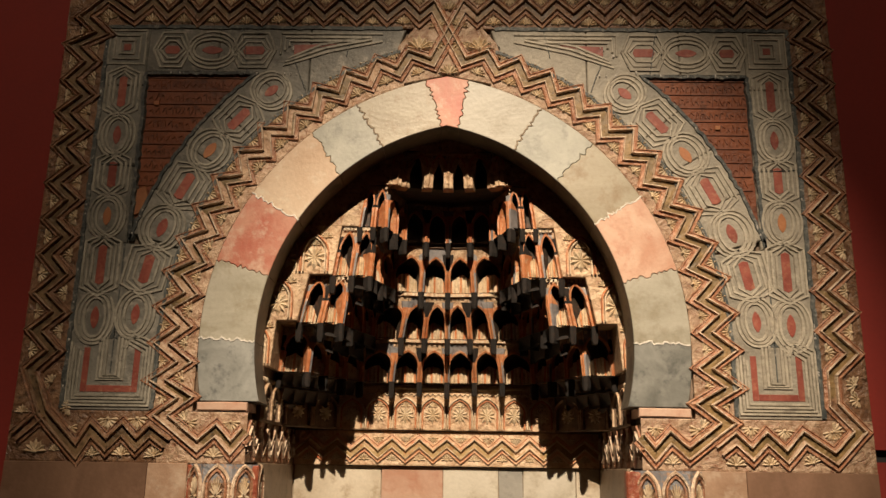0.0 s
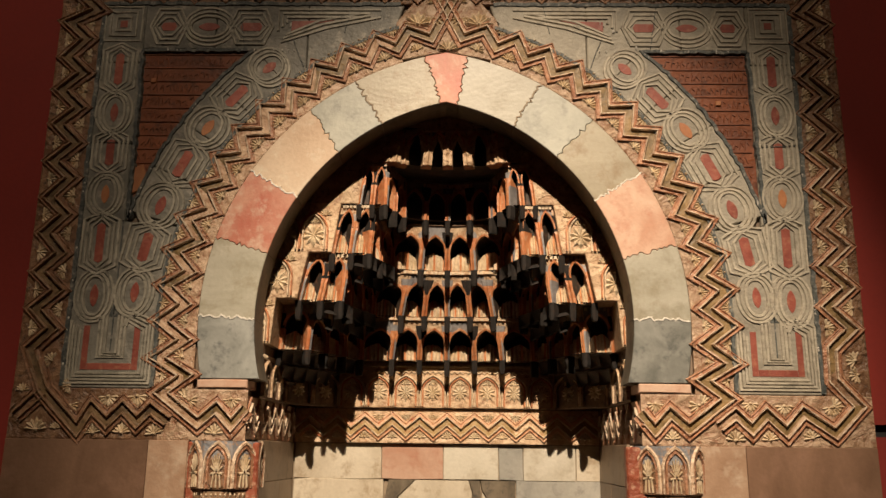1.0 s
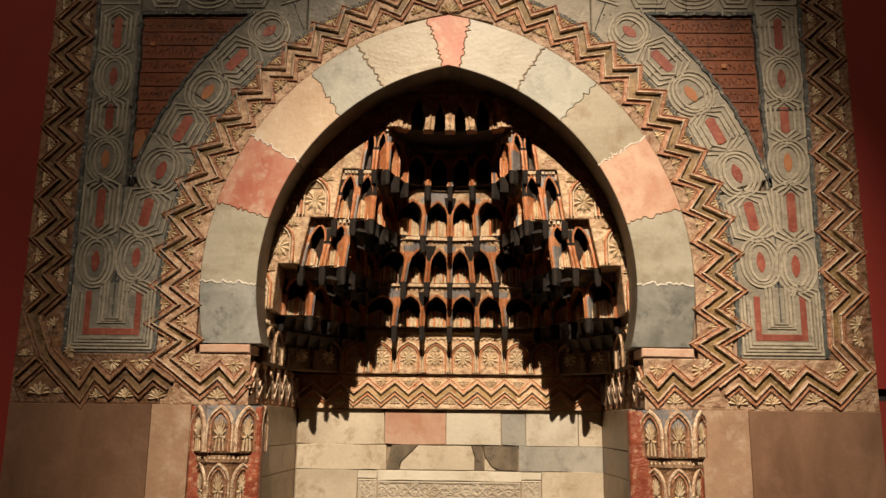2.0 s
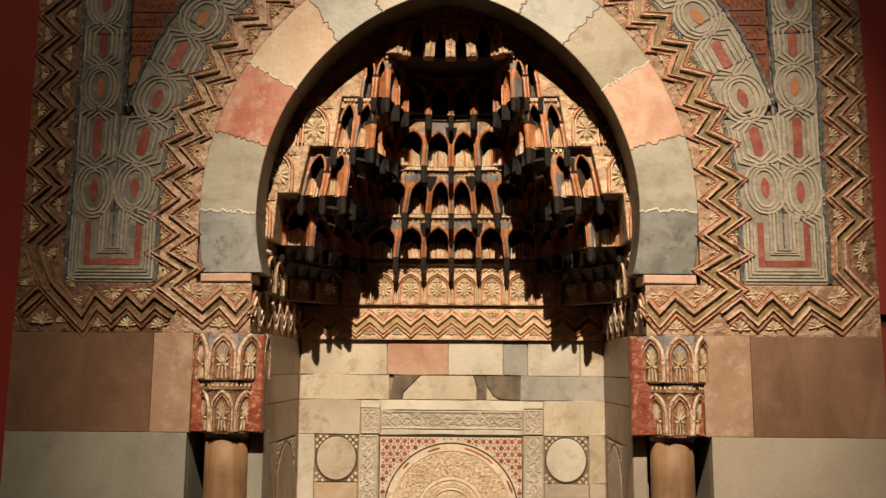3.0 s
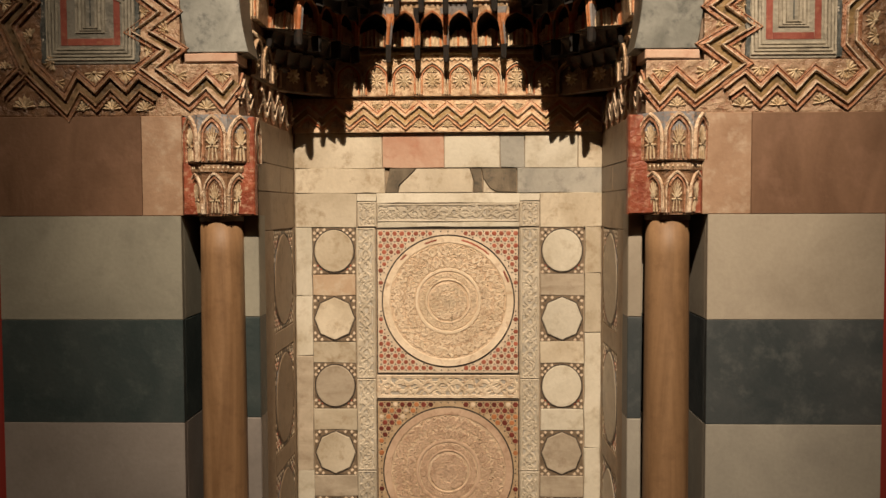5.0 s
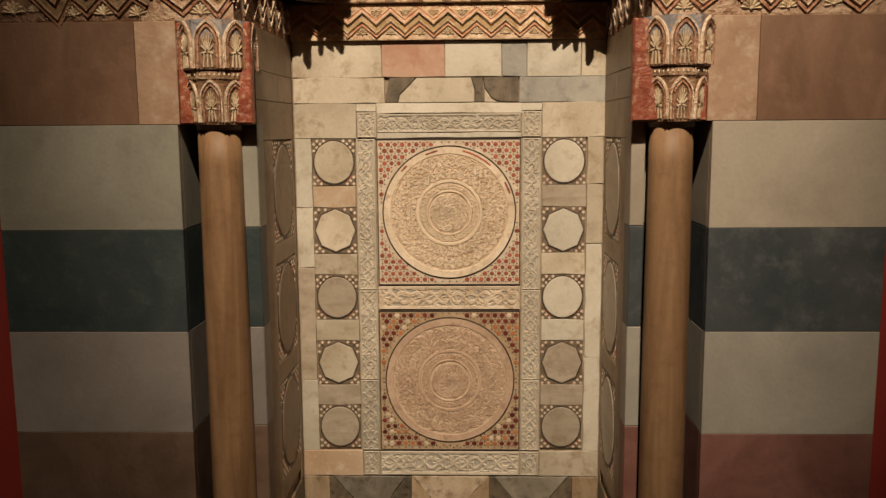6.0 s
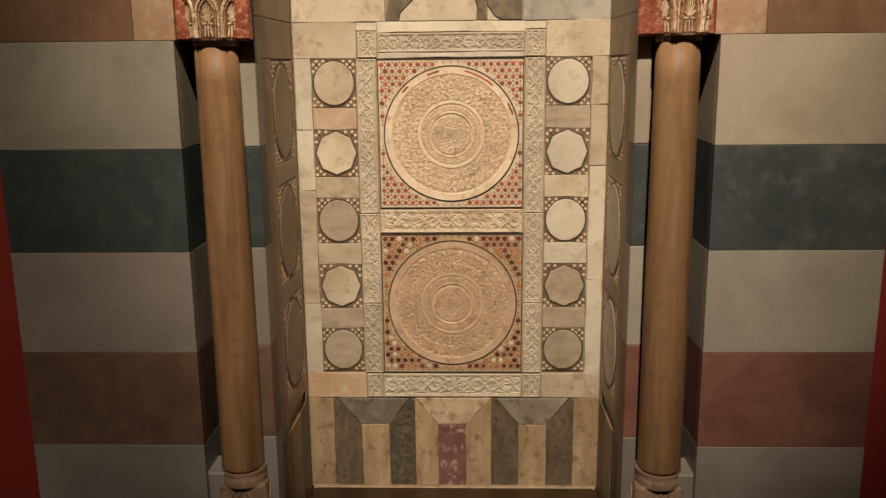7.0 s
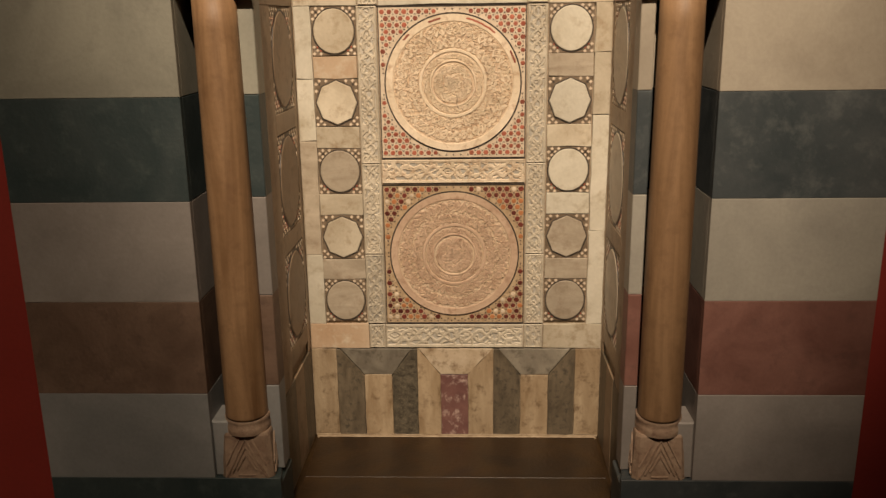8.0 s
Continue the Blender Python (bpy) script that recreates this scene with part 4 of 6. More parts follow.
def plan_point(tier, p):
    """The tier's line in plan: a flange that faces the room, a slanting side, the middle, and the same mirrored."""
    _, _, a, f, yf, b, yd, yc = tier[:8]
    q, sg = (p, -1) if p <= 0.5 else (1 - p, 1)
    if q < BREAKS[1]:
        t = q / BREAKS[1]
        x, y = a + (f - a) * t, yf
    elif q < BREAKS[2]:
        t = (q - BREAKS[1]) / (BREAKS[2] - BREAKS[1])
        x, y = f + (b - f) * t, yf + (yd - yf) * t
    else:
        t = (q - BREAKS[2]) / (0.5 - BREAKS[2])
        x, y = b * (1 - t), yd + (yc - yd) * (1 - (1 - t) ** 2)
    return Vector((sg * x + 0.005, y))


def on_plan(k, p, lean=0.0):
    """Place and inward direction at fraction p along a tier's line; lean carries it towards the tier above."""
    tier = TIERS[k]
    above = TIERS[k + 1] if k + 1 < len(TIERS) else CROWN
    p = min(1.0, max(0.0, p))
    pos = plan_point(tier, p).lerp(plan_point(above, p), lean)
    e = 0.002
    d = plan_point(tier, min(1, p + e)) - plan_point(tier, max(0, p - e))
    d.normalize()
    return pos, Vector((d.y, -d.x))


def cell_ends(tier):
    nf, nd, nc = tier[8:11]
    out = []
    for (a, b), n in zip(zip(BREAKS, BREAKS[1:]), (nf, nd, nc, nd, nf)):
        out += [(a + (b - a) * i / n, a + (b - a) * (i + 1) / n) for i in range(n)]
    return out


def rosette_mesh(n=10, r=0.034):
    me = Mesh()
    for k in range(n):
        a = 2 * math.pi * k / n
        d, q = Vector((math.sin(a), math.cos(a))), Vector((math.cos(a), -math.sin(a)))
        l, m, t = d * r * 0.62 + q * r * 0.2, d * r * 0.62 - q * r * 0.2, d * r
        c, top = d * 0.0, d * r * 0.6
        tp = (top.x, top.y, 0.007)
        ring = [(c.x, c.y, 0.002), (l.x, l.y, 0.0), (t.x, t.y, 0.001), (m.x, m.y, 0.0)]
        for i in range(4):
            me.face([ring[i], ring[(i + 1) % 4], tp])
    return me


ROSE_OB = obj("rosette", rosette_mesh(), gilt)
ROSE_DATA = ROSE_OB.data
bpy.data.objects.remove(ROSE_OB)


def pointed(u0, u1, v0, vs, va, n=7):
    """The outline of a pointed arch, from the left foot over the top to the right foot."""
    c, h = (u0 + u1) / 2, (u1 - u0) / 2
    left = [(u0, v0)] + [(u0 + 2 * h * (1 - math.cos(a)), vs + (va - vs) * math.sin(a) / math.sin(math.pi / 3)) for a in [math.pi / 3 * k / n for k in range(n)]]
    return left + [(c, va)] + [(2 * c - u, v) for u, v in left[::-1]]


def lean_of(v, h, k=0, p=0.5):
    mid, edge = LEAN[k]
    q = min(p, 1 - p)
    step = min(1.0, max(0.0, (q - BREAKS[2] + 0.01) / 0.055))
    flange = min(1.0, max(0.0, (BREAKS[1] + 0.02 - q) / 0.03))
    g = 0.06 + (mid - 0.06) * step * step * (3 - 2 * step) + (edge - 0.06) * flange
    return (0.36 + 0.64 * min(1.0, max(0.0, v / h))) * g


def cell(k, i, tier, p0, p1):
    z0, z1 = tier[:2]
    h = z1 - z0
    c = (plan_point(tier, p1) - plan_point(tier, p0)).length

    def at(u, v, w, lean=None):
        p = p0 + (p1 - p0) * min(0.985, max(0.015, u / c))
        pos, nr = on_plan(k, p, lean_of(v, h, k, p) if lean is None else lean)
        q = pos + nr * w
        return (q.x, q.y, z0 + v)
    pw = min(0.0100, c * 0.15)
    flange = (p0 + p1) / 2 < BREAKS[1] or (p0 + p1) / 2 > BREAKS[4]
    vs, va = (0.52 * h, 0.86 * h) if flange or k == 4 else (0.40 * h, 0.70 * h)
    out = pointed(pw, c - pw, 0.0, vs, va)
    me = Mesh()
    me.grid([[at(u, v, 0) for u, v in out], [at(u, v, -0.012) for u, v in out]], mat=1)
    # the cell's depth is coloured as dark as its shadow
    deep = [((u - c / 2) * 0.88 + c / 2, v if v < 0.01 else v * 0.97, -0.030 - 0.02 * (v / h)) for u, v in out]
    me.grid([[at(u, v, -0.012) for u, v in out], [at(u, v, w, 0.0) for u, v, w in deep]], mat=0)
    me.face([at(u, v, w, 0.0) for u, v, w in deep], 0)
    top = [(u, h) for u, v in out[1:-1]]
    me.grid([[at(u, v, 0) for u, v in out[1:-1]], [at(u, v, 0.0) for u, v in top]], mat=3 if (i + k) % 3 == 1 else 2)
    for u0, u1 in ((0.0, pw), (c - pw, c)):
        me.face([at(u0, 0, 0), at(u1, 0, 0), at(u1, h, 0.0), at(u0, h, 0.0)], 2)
    ob = part("cell", me, [cell_shade, muq_orange, muq_plaster, muq_blue], hood)
    me = Mesh()
    rows = [[], [], [], []]
    for j, (off, w) in enumerate(((0.001, -0.002), (0.001, 0.006), (-0.0045, 0.007), (-0.0060, -0.001))):
        ins = inset(out[::-1], off)[::-1]
        rows[j] = [at(u, v, w) for (u, v) in ins[1:-1]]
    me.grid(rows)
    part("arch_trim", me, muq_orange, ob, "orange painted arch moulding")
    if k >= 3:
        return
    # fluted shell at the foot of the cell
    me = Mesh()
    m = 14
    base, tops = [], []
    for j in range(m + 1):
        t = j / m
        u = 0.002 + (c - 0.004) * t
        w = (0.006 if j % 2 else 0.0) - 0.014 * math.sin(math.pi * t)
        base.append(at(u, -0.004, w + 0.002, 0.0))
        tops.append(at(u, h * (0.12 + 0.27 * math.sin(math.pi * t) ** 0.8 + random.uniform(0, 0.05)), w - 0.004, 0.04))
    me.grid([base, tops])
    for j in range(m):
        if (j + i) % 5 == 2:
            me.m[j] = 1
    part("shell", me, [gilt, muq_orange], ob, "fluted gilt and orange shell")


def pillar(k, i, tier, p):
    z0, z1 = tier[:2]
    h = z1 - z0
    me = Mesh()
    rows = []
    wid = (0.0100, 0.0100, 0.0100, 0.0090, 0.0165)[k]
    slim = 0.6 if p < BREAKS[1] + 0.01 or p > BREAKS[4] - 0.01 else 1.0
    for v, r, w in ((-0.004, wid * 0.9, 0.002), (-0.002, wid, 0.011), (0.36 * h, wid, 0.012), (0.46 * h, wid * 1.2, 0.009), (0.66 * h, wid * 1.7 * slim, 0.005), (0.80 * h, wid * 2.2 * slim, 0.001)):
        pos, nr = on_plan(k, p, lean_of(v, h, k, p))
        if 0.01 < p < 0.99:
            n0, n1 = on_plan(k, p - 0.012)[1], on_plan(k, p + 0.012)[1]
            nr = (n0 + n1).normalized()
        d = Vector((-nr.y, nr.x))
        ring = []
        for o, ww in ((-1, -0.030 if v < 0.5 * h else -0.002), (-0.85, w * 0.55), (-0.3, w * 0.62), (0, w), (0.3, w * 0.62), (0.85, w * 0.55), (1, -0.030 if v < 0.5 * h else -0.002)):
            q = pos + d * o * r + nr * ww
            ring.append((q.x, q.y, z0 + v))
        rows.append(ring)
    # every other head has its unlit underside painted black
    drop = k < 4 and (i + k) % 2 == 0
    me.grid(rows, mats=[1, 0, 0, 3 if drop else 0, 3 if drop else 2])
    for j in range(len(me.f)):
        if j % 6 in (4, 5) and j < 18 and (i + k) % 2:
            me.m[j] = 2
    me.face(rows[0], 1)
    ob = part("pillar", me, [muq_orange, muq_plaster, muq_blue, shade_black] if k < 4 else [muq_plaster, muq_orange, muq_plaster], hood)
    if k == 4:
        return
    # the drop below the pillar's foot; its black and length include the cast shadow
    me = Mesh()
    pos, nr = on_plan(k, p, lean_of(0, h, k, p))
    if 0.01 < p < 0.99:
        nr = (on_plan(k, p - 0.012)[1] + on_plan(k, p + 0.012)[1]).normalized()
    d = Vector((-nr.y, nr.x))
    rows = []
    long = (0.052, 0.056, 0.056, 0.048)[k] * random.uniform(0.85, 1.1)
    for v, r in ((-0.003, wid * 0.86), (-long * 0.8, wid * 0.84), (-long, wid * 0.6)):
        pts = [pos + d * o * r + nr * w for o, w in ((-1, -0.02), (-1, 0.006), (0, 0.011), (1, 0.006), (1, -0.02))]
        rows.append([(q.x, q.y, z0 + v) for q in pts])
    me.grid(rows, close=True)
    me.face(rows[-1])
    part("pendant", me, shade_black, ob, "hanging drop with its shadow in the black paint")


for k, tier in enumerate(TIERS):
    z0, z1, a = tier[:3]
    ends = cell_ends(tier)
    for i, (p0, p1) in enumerate(ends):
        cell(k, i, tier, p0, p1)
        pillar(k, i, tier, p0)
    pillar(k, len(ends), tier, 1.0)
    # cornice above the cells
    me = Mesh()
    rows = [[], [], [], []]
    for j in range(36, 65):
        pos, nr = on_plan(k, j / 100, 0.97 * lean_of(1, 1, k, j / 100))
        for r, (w, z) in enumerate(((-0.002, z1 - 0.014), (0.005, z1 - 0.011), (0.005, z1 - 0.003), (-0.012, z1 + 0.001))):
            q = pos + nr * w
            rows[r].append((q.x, q.y, z))
    me.grid(rows)
    # cornices of tiers 2 and 3: shade put into the plaster
    part("cornice", me, muq_shaded if k in (2, 3) else muq_plaster, hood)
    me = Mesh()
    rows = [[], []]
    for j in range(101):
        pos, nr = on_plan(k, j / 100, 0.95 * lean_of(1, 1, k, j / 100))
        nx = plan_point(TIERS[k + 1] if k < 4 else CROWN, j / 100)
        rows[0].append((pos.x, pos.y, z1 - 0.001))
        rows[1].append((nx.x, nx.y, z1 + 0.0015))
    me.grid(rows)
    part("soffit", me, cell_shade, hood, "soffit with its shade in the paint")
    me = Mesh()
    for i, (p0, p1) in enumerate(ends if k < 2 else ends[:tier[8]] + ends[-tier[8]:]):
        for j in range(0 if BREAKS[1] < (p0 + p1) / 2 < BREAKS[2] or BREAKS[3] < (p0 + p1) / 2 < BREAKS[4] else 4):
            pos, nr = on_plan(k, p0 + (p1 - p0) * (0.2 + 0.2 * j), 0.97 * lean_of(1, 1, k, p0 + (p1 - p0) * (0.2 + 0.2 * j)))
            d = Vector((-nr.y, nr.x)) * 0.004
            pts = [pos + d, pos - d, pos - d + nr * 0.008, pos + d + nr * 0.008]
            lo, hi = [(p.x, p.y, z1 - 0.012) for p in pts], [(p.x, p.y, z1 - 0.003) for p in pts]
            me.grid([lo, hi], close=True)
            me.face(lo)
    part("dentil_course", me, gilt, hood, "tiny gilt dentils")["kind"] = "stuff"
    # flat cheeks behind the arch, on both sides of the tier
    for side in (-1, 1):
        inner = [(on_plan(k, 0.0 if side < 0 else 1.0, lean_of(v, z1 - z0, k, 0.0))[0].x, z0 + v) for v in (-0.001, (z1 - z0) * 0.5, z1 - z0 + 0.001)]
        me = Mesh()
        plate(me, inner + [(side * 0.60, z1 + 0.001), (side * 0.60, z0 - 0.001)], lambda u, v, w: (u, Y0 + 0.006 - w, v), -0.19, 0.0, 0.002)
        part("cheek", me, muq_plaster, hood, "flat painted cheek beside the cells")
        if k in (0, 1, 2):
            w = 0.082
            at = lambda u, v, ww: (u, Y0 + 0.006 - ww, v)
            for turn in (0, 1):
                cx = side * (a + 0.001 + w * (0.5 + 1.03 * turn)) + 0.005
                me = Mesh()
                for n, off in enumerate((0.0, 0.009)):
                    ribbon(me, pointed(cx - w / 2 + off, cx + w / 2 - off, z0 + 0.006, z0 + 0.065, z0 + 0.122 - off), 0.006, at, 0.009, n, -0.001)
                part("panel_frame", me, [muq_orange, gilt], hood, "orange pointed frame on the cheek")
                stamp(ROSE_DATA, "rosette", hood, at(cx, z0 + 0.050, 0.001), (1, 0, 0), (0, 0, 1), 1.08)
                stamp(PALM_DATA, "palmette", hood, at(cx, z0 + 0.088, 0.001), (1, 0, 0), (0, 0, 1), 1.1)
                for d in (-1, 1):
                    stamp(PALM_DATA, "palmette", hood, at(cx + d * w * 0.4, z0 + 0.112, 0.001), (1, 0, 0), (0, 0, 1), 1.2)
# soffits: under the lowest tier out to the walls, and the closing crown
me = Mesh()
rows = [[], []]
for j in range(101):
    p = j / 100
    pos, _ = on_plan(0, p, 0.05)
    q = plan_point((0, 0, 0.540, 0.530, 2.60, 0.375, 2.985, 2.985), p)
    rows[0].append((pos.x, pos.y, 2.029))
    rows[1].append((q.x, q.y, 2.024))
me.grid(rows)
part("soffit", me, cell_shade, hood)
me = Mesh()
rows = [[], []]
for j in range(101):
    q = plan_point(CROWN, j / 100)
    rows[0].append((q.x, q.y, 2.698))
    rows[1].append((q.x * 0.3, Y0 - 0.001, 2.75))
me.grid(rows)
part("crown", me, muq_plaster, hood)

# row of pointed rosette panels over the frieze
ROW_Z, ROW_H = 1.880, 0.118
def wall_at(a, b, flip):
    """A vertical wall in plan from point a to point b; s runs in metres along it."""
    a, b = Vector(a), Vector(b)
    d = (b - a).normalized()
    n = Vector((-d.y, d.x)) * flip
    return lambda s, v, w: (a.x + d.x * s + n.x * w, a.y + d.y * s + n.y * w, v)


ROW_PLAN = [(-0.522, Y0), (-0.512, 2.800), (-0.362, 2.968), (0.370, 2.968), (0.522, 2.800), (0.530, Y0)]
row_walls = [(wall_at(p, q, -1), 0.0, math.dist(p, q), n) for p, q, n in zip(ROW_PLAN, ROW_PLAN[1:], (3, 2, 8, 2, 3))]
for at, s0, s1, n in row_walls:
    me = Mesh()
    plate(me, rect(s0, s1, ROW_Z - 0.006, 2.030), at, -0.03, 0.0, 0.002)
    # all but the middle wall get plaster with the shade painted in
    part("rosette_ground", me, muq_plaster if n == 8 else muq_shaded, hood)
    me = Mesh()
    if n != 3:
        plate(me, rect(s0, s1, 2.010, 2.020), at, -0.002, 0.006, 0.002)
    ribbon(me, [(s0 + (s1 - s0) * j / 80, 1.993 + (0.004 if j % 2 else -0.004)) for j in range(81)], 0.005, at, 0.005, 0, 0.0)
    part("string_course", me, gilt, hood)
    c = (s1 - s0) / n
    for i in range(n):
        a0 = s0 + c * i
        me = Mesh()
        for j, off in enumerate((0.004, 0.012)):
            ribbon(me, pointed(a0 + off, a0 + c - off, ROW_Z, ROW_Z + 0.055, ROW_Z + ROW_H - 0.012 - off), 0.006, at, 0.011 - 0.004 * j, j, 0.0)
        part("panel_frame", me, [gilt, muq_orange] if n == 8 else [muq_plaster, muq_shaded], hood)
        o = Vector(at(a0 + c / 2, ROW_Z + 0.045, 0.001))
        u = Vector(at(a0 + c / 2 + 0.01, ROW_Z + 0.045, 0.001)) - o
        nrm = Vector(at(a0 + c / 2, ROW_Z + 0.045, 0.01)) - o
        if u.cross(Vector((0, 0, 1))).dot(nrm) < 0:
            u = -u
        stamp(ROSE_DATA, "rosette", hood, o, u, (0, 0, 1), random.uniform(0.82, 0.9))
        stamp(PALM_DATA, "palmette", hood, at(a0 + c / 2, ROW_Z + 0.072, 0.001), u, (0, 0, 1), 1.0)

# stepped corbels in the corners under the lowest tier; their dark paint carries shade
for side in (-1, 1):
    for (xa, ya), (xb, yb), z0, z1, n in (((0.505, 2.655), (0.318, 2.955), 1.985, 2.028, 7), ((0.515, 2.725), (0.372, 2.965), 1.940, 1.986, 5), ((0.520, 2.79), (0.42, 2.970), 1.896, 1.941, 4)):
        a, b = Vector((side * xa + 0.005, ya)), Vector((side * xb + 0.005, yb))
        inward = Vector((-side * (yb - ya), -(xa - xb))).normalized()
        me = Mesh()
        rows = [[], [], [], []]
        m = n * 8
        for j in range(m + 1):
            t = j / m
            dip = abs(math.sin(math.pi * n * t)) ** 0.6
            base = a.lerp(b, t)
            for r, (z, w) in enumerate(((z1, 0.012), (z0 + 0.016, 0.006 - 0.016 * dip), (z0 + 0.012 * dip, 0.002 - 0.016 * dip), (z0 + 0.006 + 0.012 * dip, -0.06))):
                q = base + inward * w
                rows[r].append((q.x, q.y, z))
        me.grid(rows)
        part("corbel", me, cell_shade, hood, "dark scalloped corbel hanging in the corner")

# scalloped black corbels, added to darken the upper tiers' slanting sides as shade does
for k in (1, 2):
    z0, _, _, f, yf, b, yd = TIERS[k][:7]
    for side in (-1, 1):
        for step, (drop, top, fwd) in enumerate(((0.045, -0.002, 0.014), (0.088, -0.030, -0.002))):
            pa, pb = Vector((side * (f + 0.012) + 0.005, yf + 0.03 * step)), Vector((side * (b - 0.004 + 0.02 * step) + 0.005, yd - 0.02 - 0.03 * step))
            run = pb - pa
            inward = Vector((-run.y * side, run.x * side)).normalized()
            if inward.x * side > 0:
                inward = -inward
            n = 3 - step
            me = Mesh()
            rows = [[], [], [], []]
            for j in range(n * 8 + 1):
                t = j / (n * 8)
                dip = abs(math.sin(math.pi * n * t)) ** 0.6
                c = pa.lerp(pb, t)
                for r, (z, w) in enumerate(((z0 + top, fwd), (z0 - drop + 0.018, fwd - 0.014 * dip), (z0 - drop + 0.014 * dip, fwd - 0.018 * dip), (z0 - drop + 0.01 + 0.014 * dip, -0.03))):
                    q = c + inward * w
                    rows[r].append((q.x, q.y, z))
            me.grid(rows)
            part("corbel", me, shade_black, hood, "black scalloped corbel added to shade a slanting side")

# ---- columns ----
def facet_ornament(parent, cx, cy, z0, z1, r0, r1, n, spin, mat_rib):
    """Pointed ribs with a leaf fan on each face of an eight-sided bell that the room sees."""
    for k in range(n):
        a = spin + 2 * math.pi * (k + 0.5) / n
        if math.sin(a) > 0.2:
            continue
        nr, tg = Vector((math.cos(a), math.sin(a), 0)), Vector((-math.sin(a), math.cos(a), 0))
        ap = math.cos(math.pi / n)
        half0, half1 = r0 * math.sin(math.pi / n), r1 * math.sin(math.pi / n)

        def at(u, v, w):
            r = (r0 + (r1 - r0) * v) * ap
            p = Vector((cx, cy, z0 + (z1 - z0) * v)) + nr * (r + w) + tg * u * (half0 + (half1 - half0) * v)
            return tuple(p)
        for off, hh, m, lab in ((0.0, 0.0065, ridge, "cream pointed rib"), (0.24, 0.0045, mat_rib, "orange pointed rib")):
            me = Mesh()
            ribbon2(me, pointed(-0.88 + off, 0.88 - off, 0.0, 0.52, 0.98 - off * 0.4), 0.20, at, hh)
            part("rib", me, m, parent, lab)
        # a leaf fan carved in low relief inside the arch
        fan = Mesh()
        for j in range(9):
            b = math.pi * (j - 4) / 8 * 1.05
            tip = (0.50 * math.sin(b) * (0.8 + 0.2 * abs(math.cos(b))), 0.34 + 0.40 * math.cos(b))
            ribbon2(fan, [(0.06 * math.sin(b), 0.34 + 0.05 * math.cos(b)), (tip[0] * 0.6, 0.34 + (tip[1] - 0.34) * 0.6), tip], 0.11, at, 0.004)
        for j in range(3):
            u = -0.30 + 0.30 * j
            ribbon2(fan, [(u, 0.02), (u * 0.7, 0.30)], 0.13, at, 0.0035)
        part("leaf_fan", fan, gilt, parent, "pale leaf fan in low relief")


def ribbon2(mesh, pts, width, at, h):
    """As ribbon(), where the plane's two measures differ in scale."""
    rows = [[], [], [], []]
    n = len(pts)
    for i in range(n):
        a, c = Vector(pts[max(0, i - 1)]), Vector(pts[min(n - 1, i + 1)])
        d = (c - a)
        d = Vector((d.x, d.y * 2)).normalized()
        nn = Vector((-d.y, d.x * 0.5))
        for j, (o, hh) in enumerate(((-1, -0.001), (-0.5, h), (0.5, h), (1, -0.001))):
            q = Vector(pts[i]) + nn * o * width / 2
            rows[j].append(at(q.x, q.y, hh))
    mesh.grid(rows)


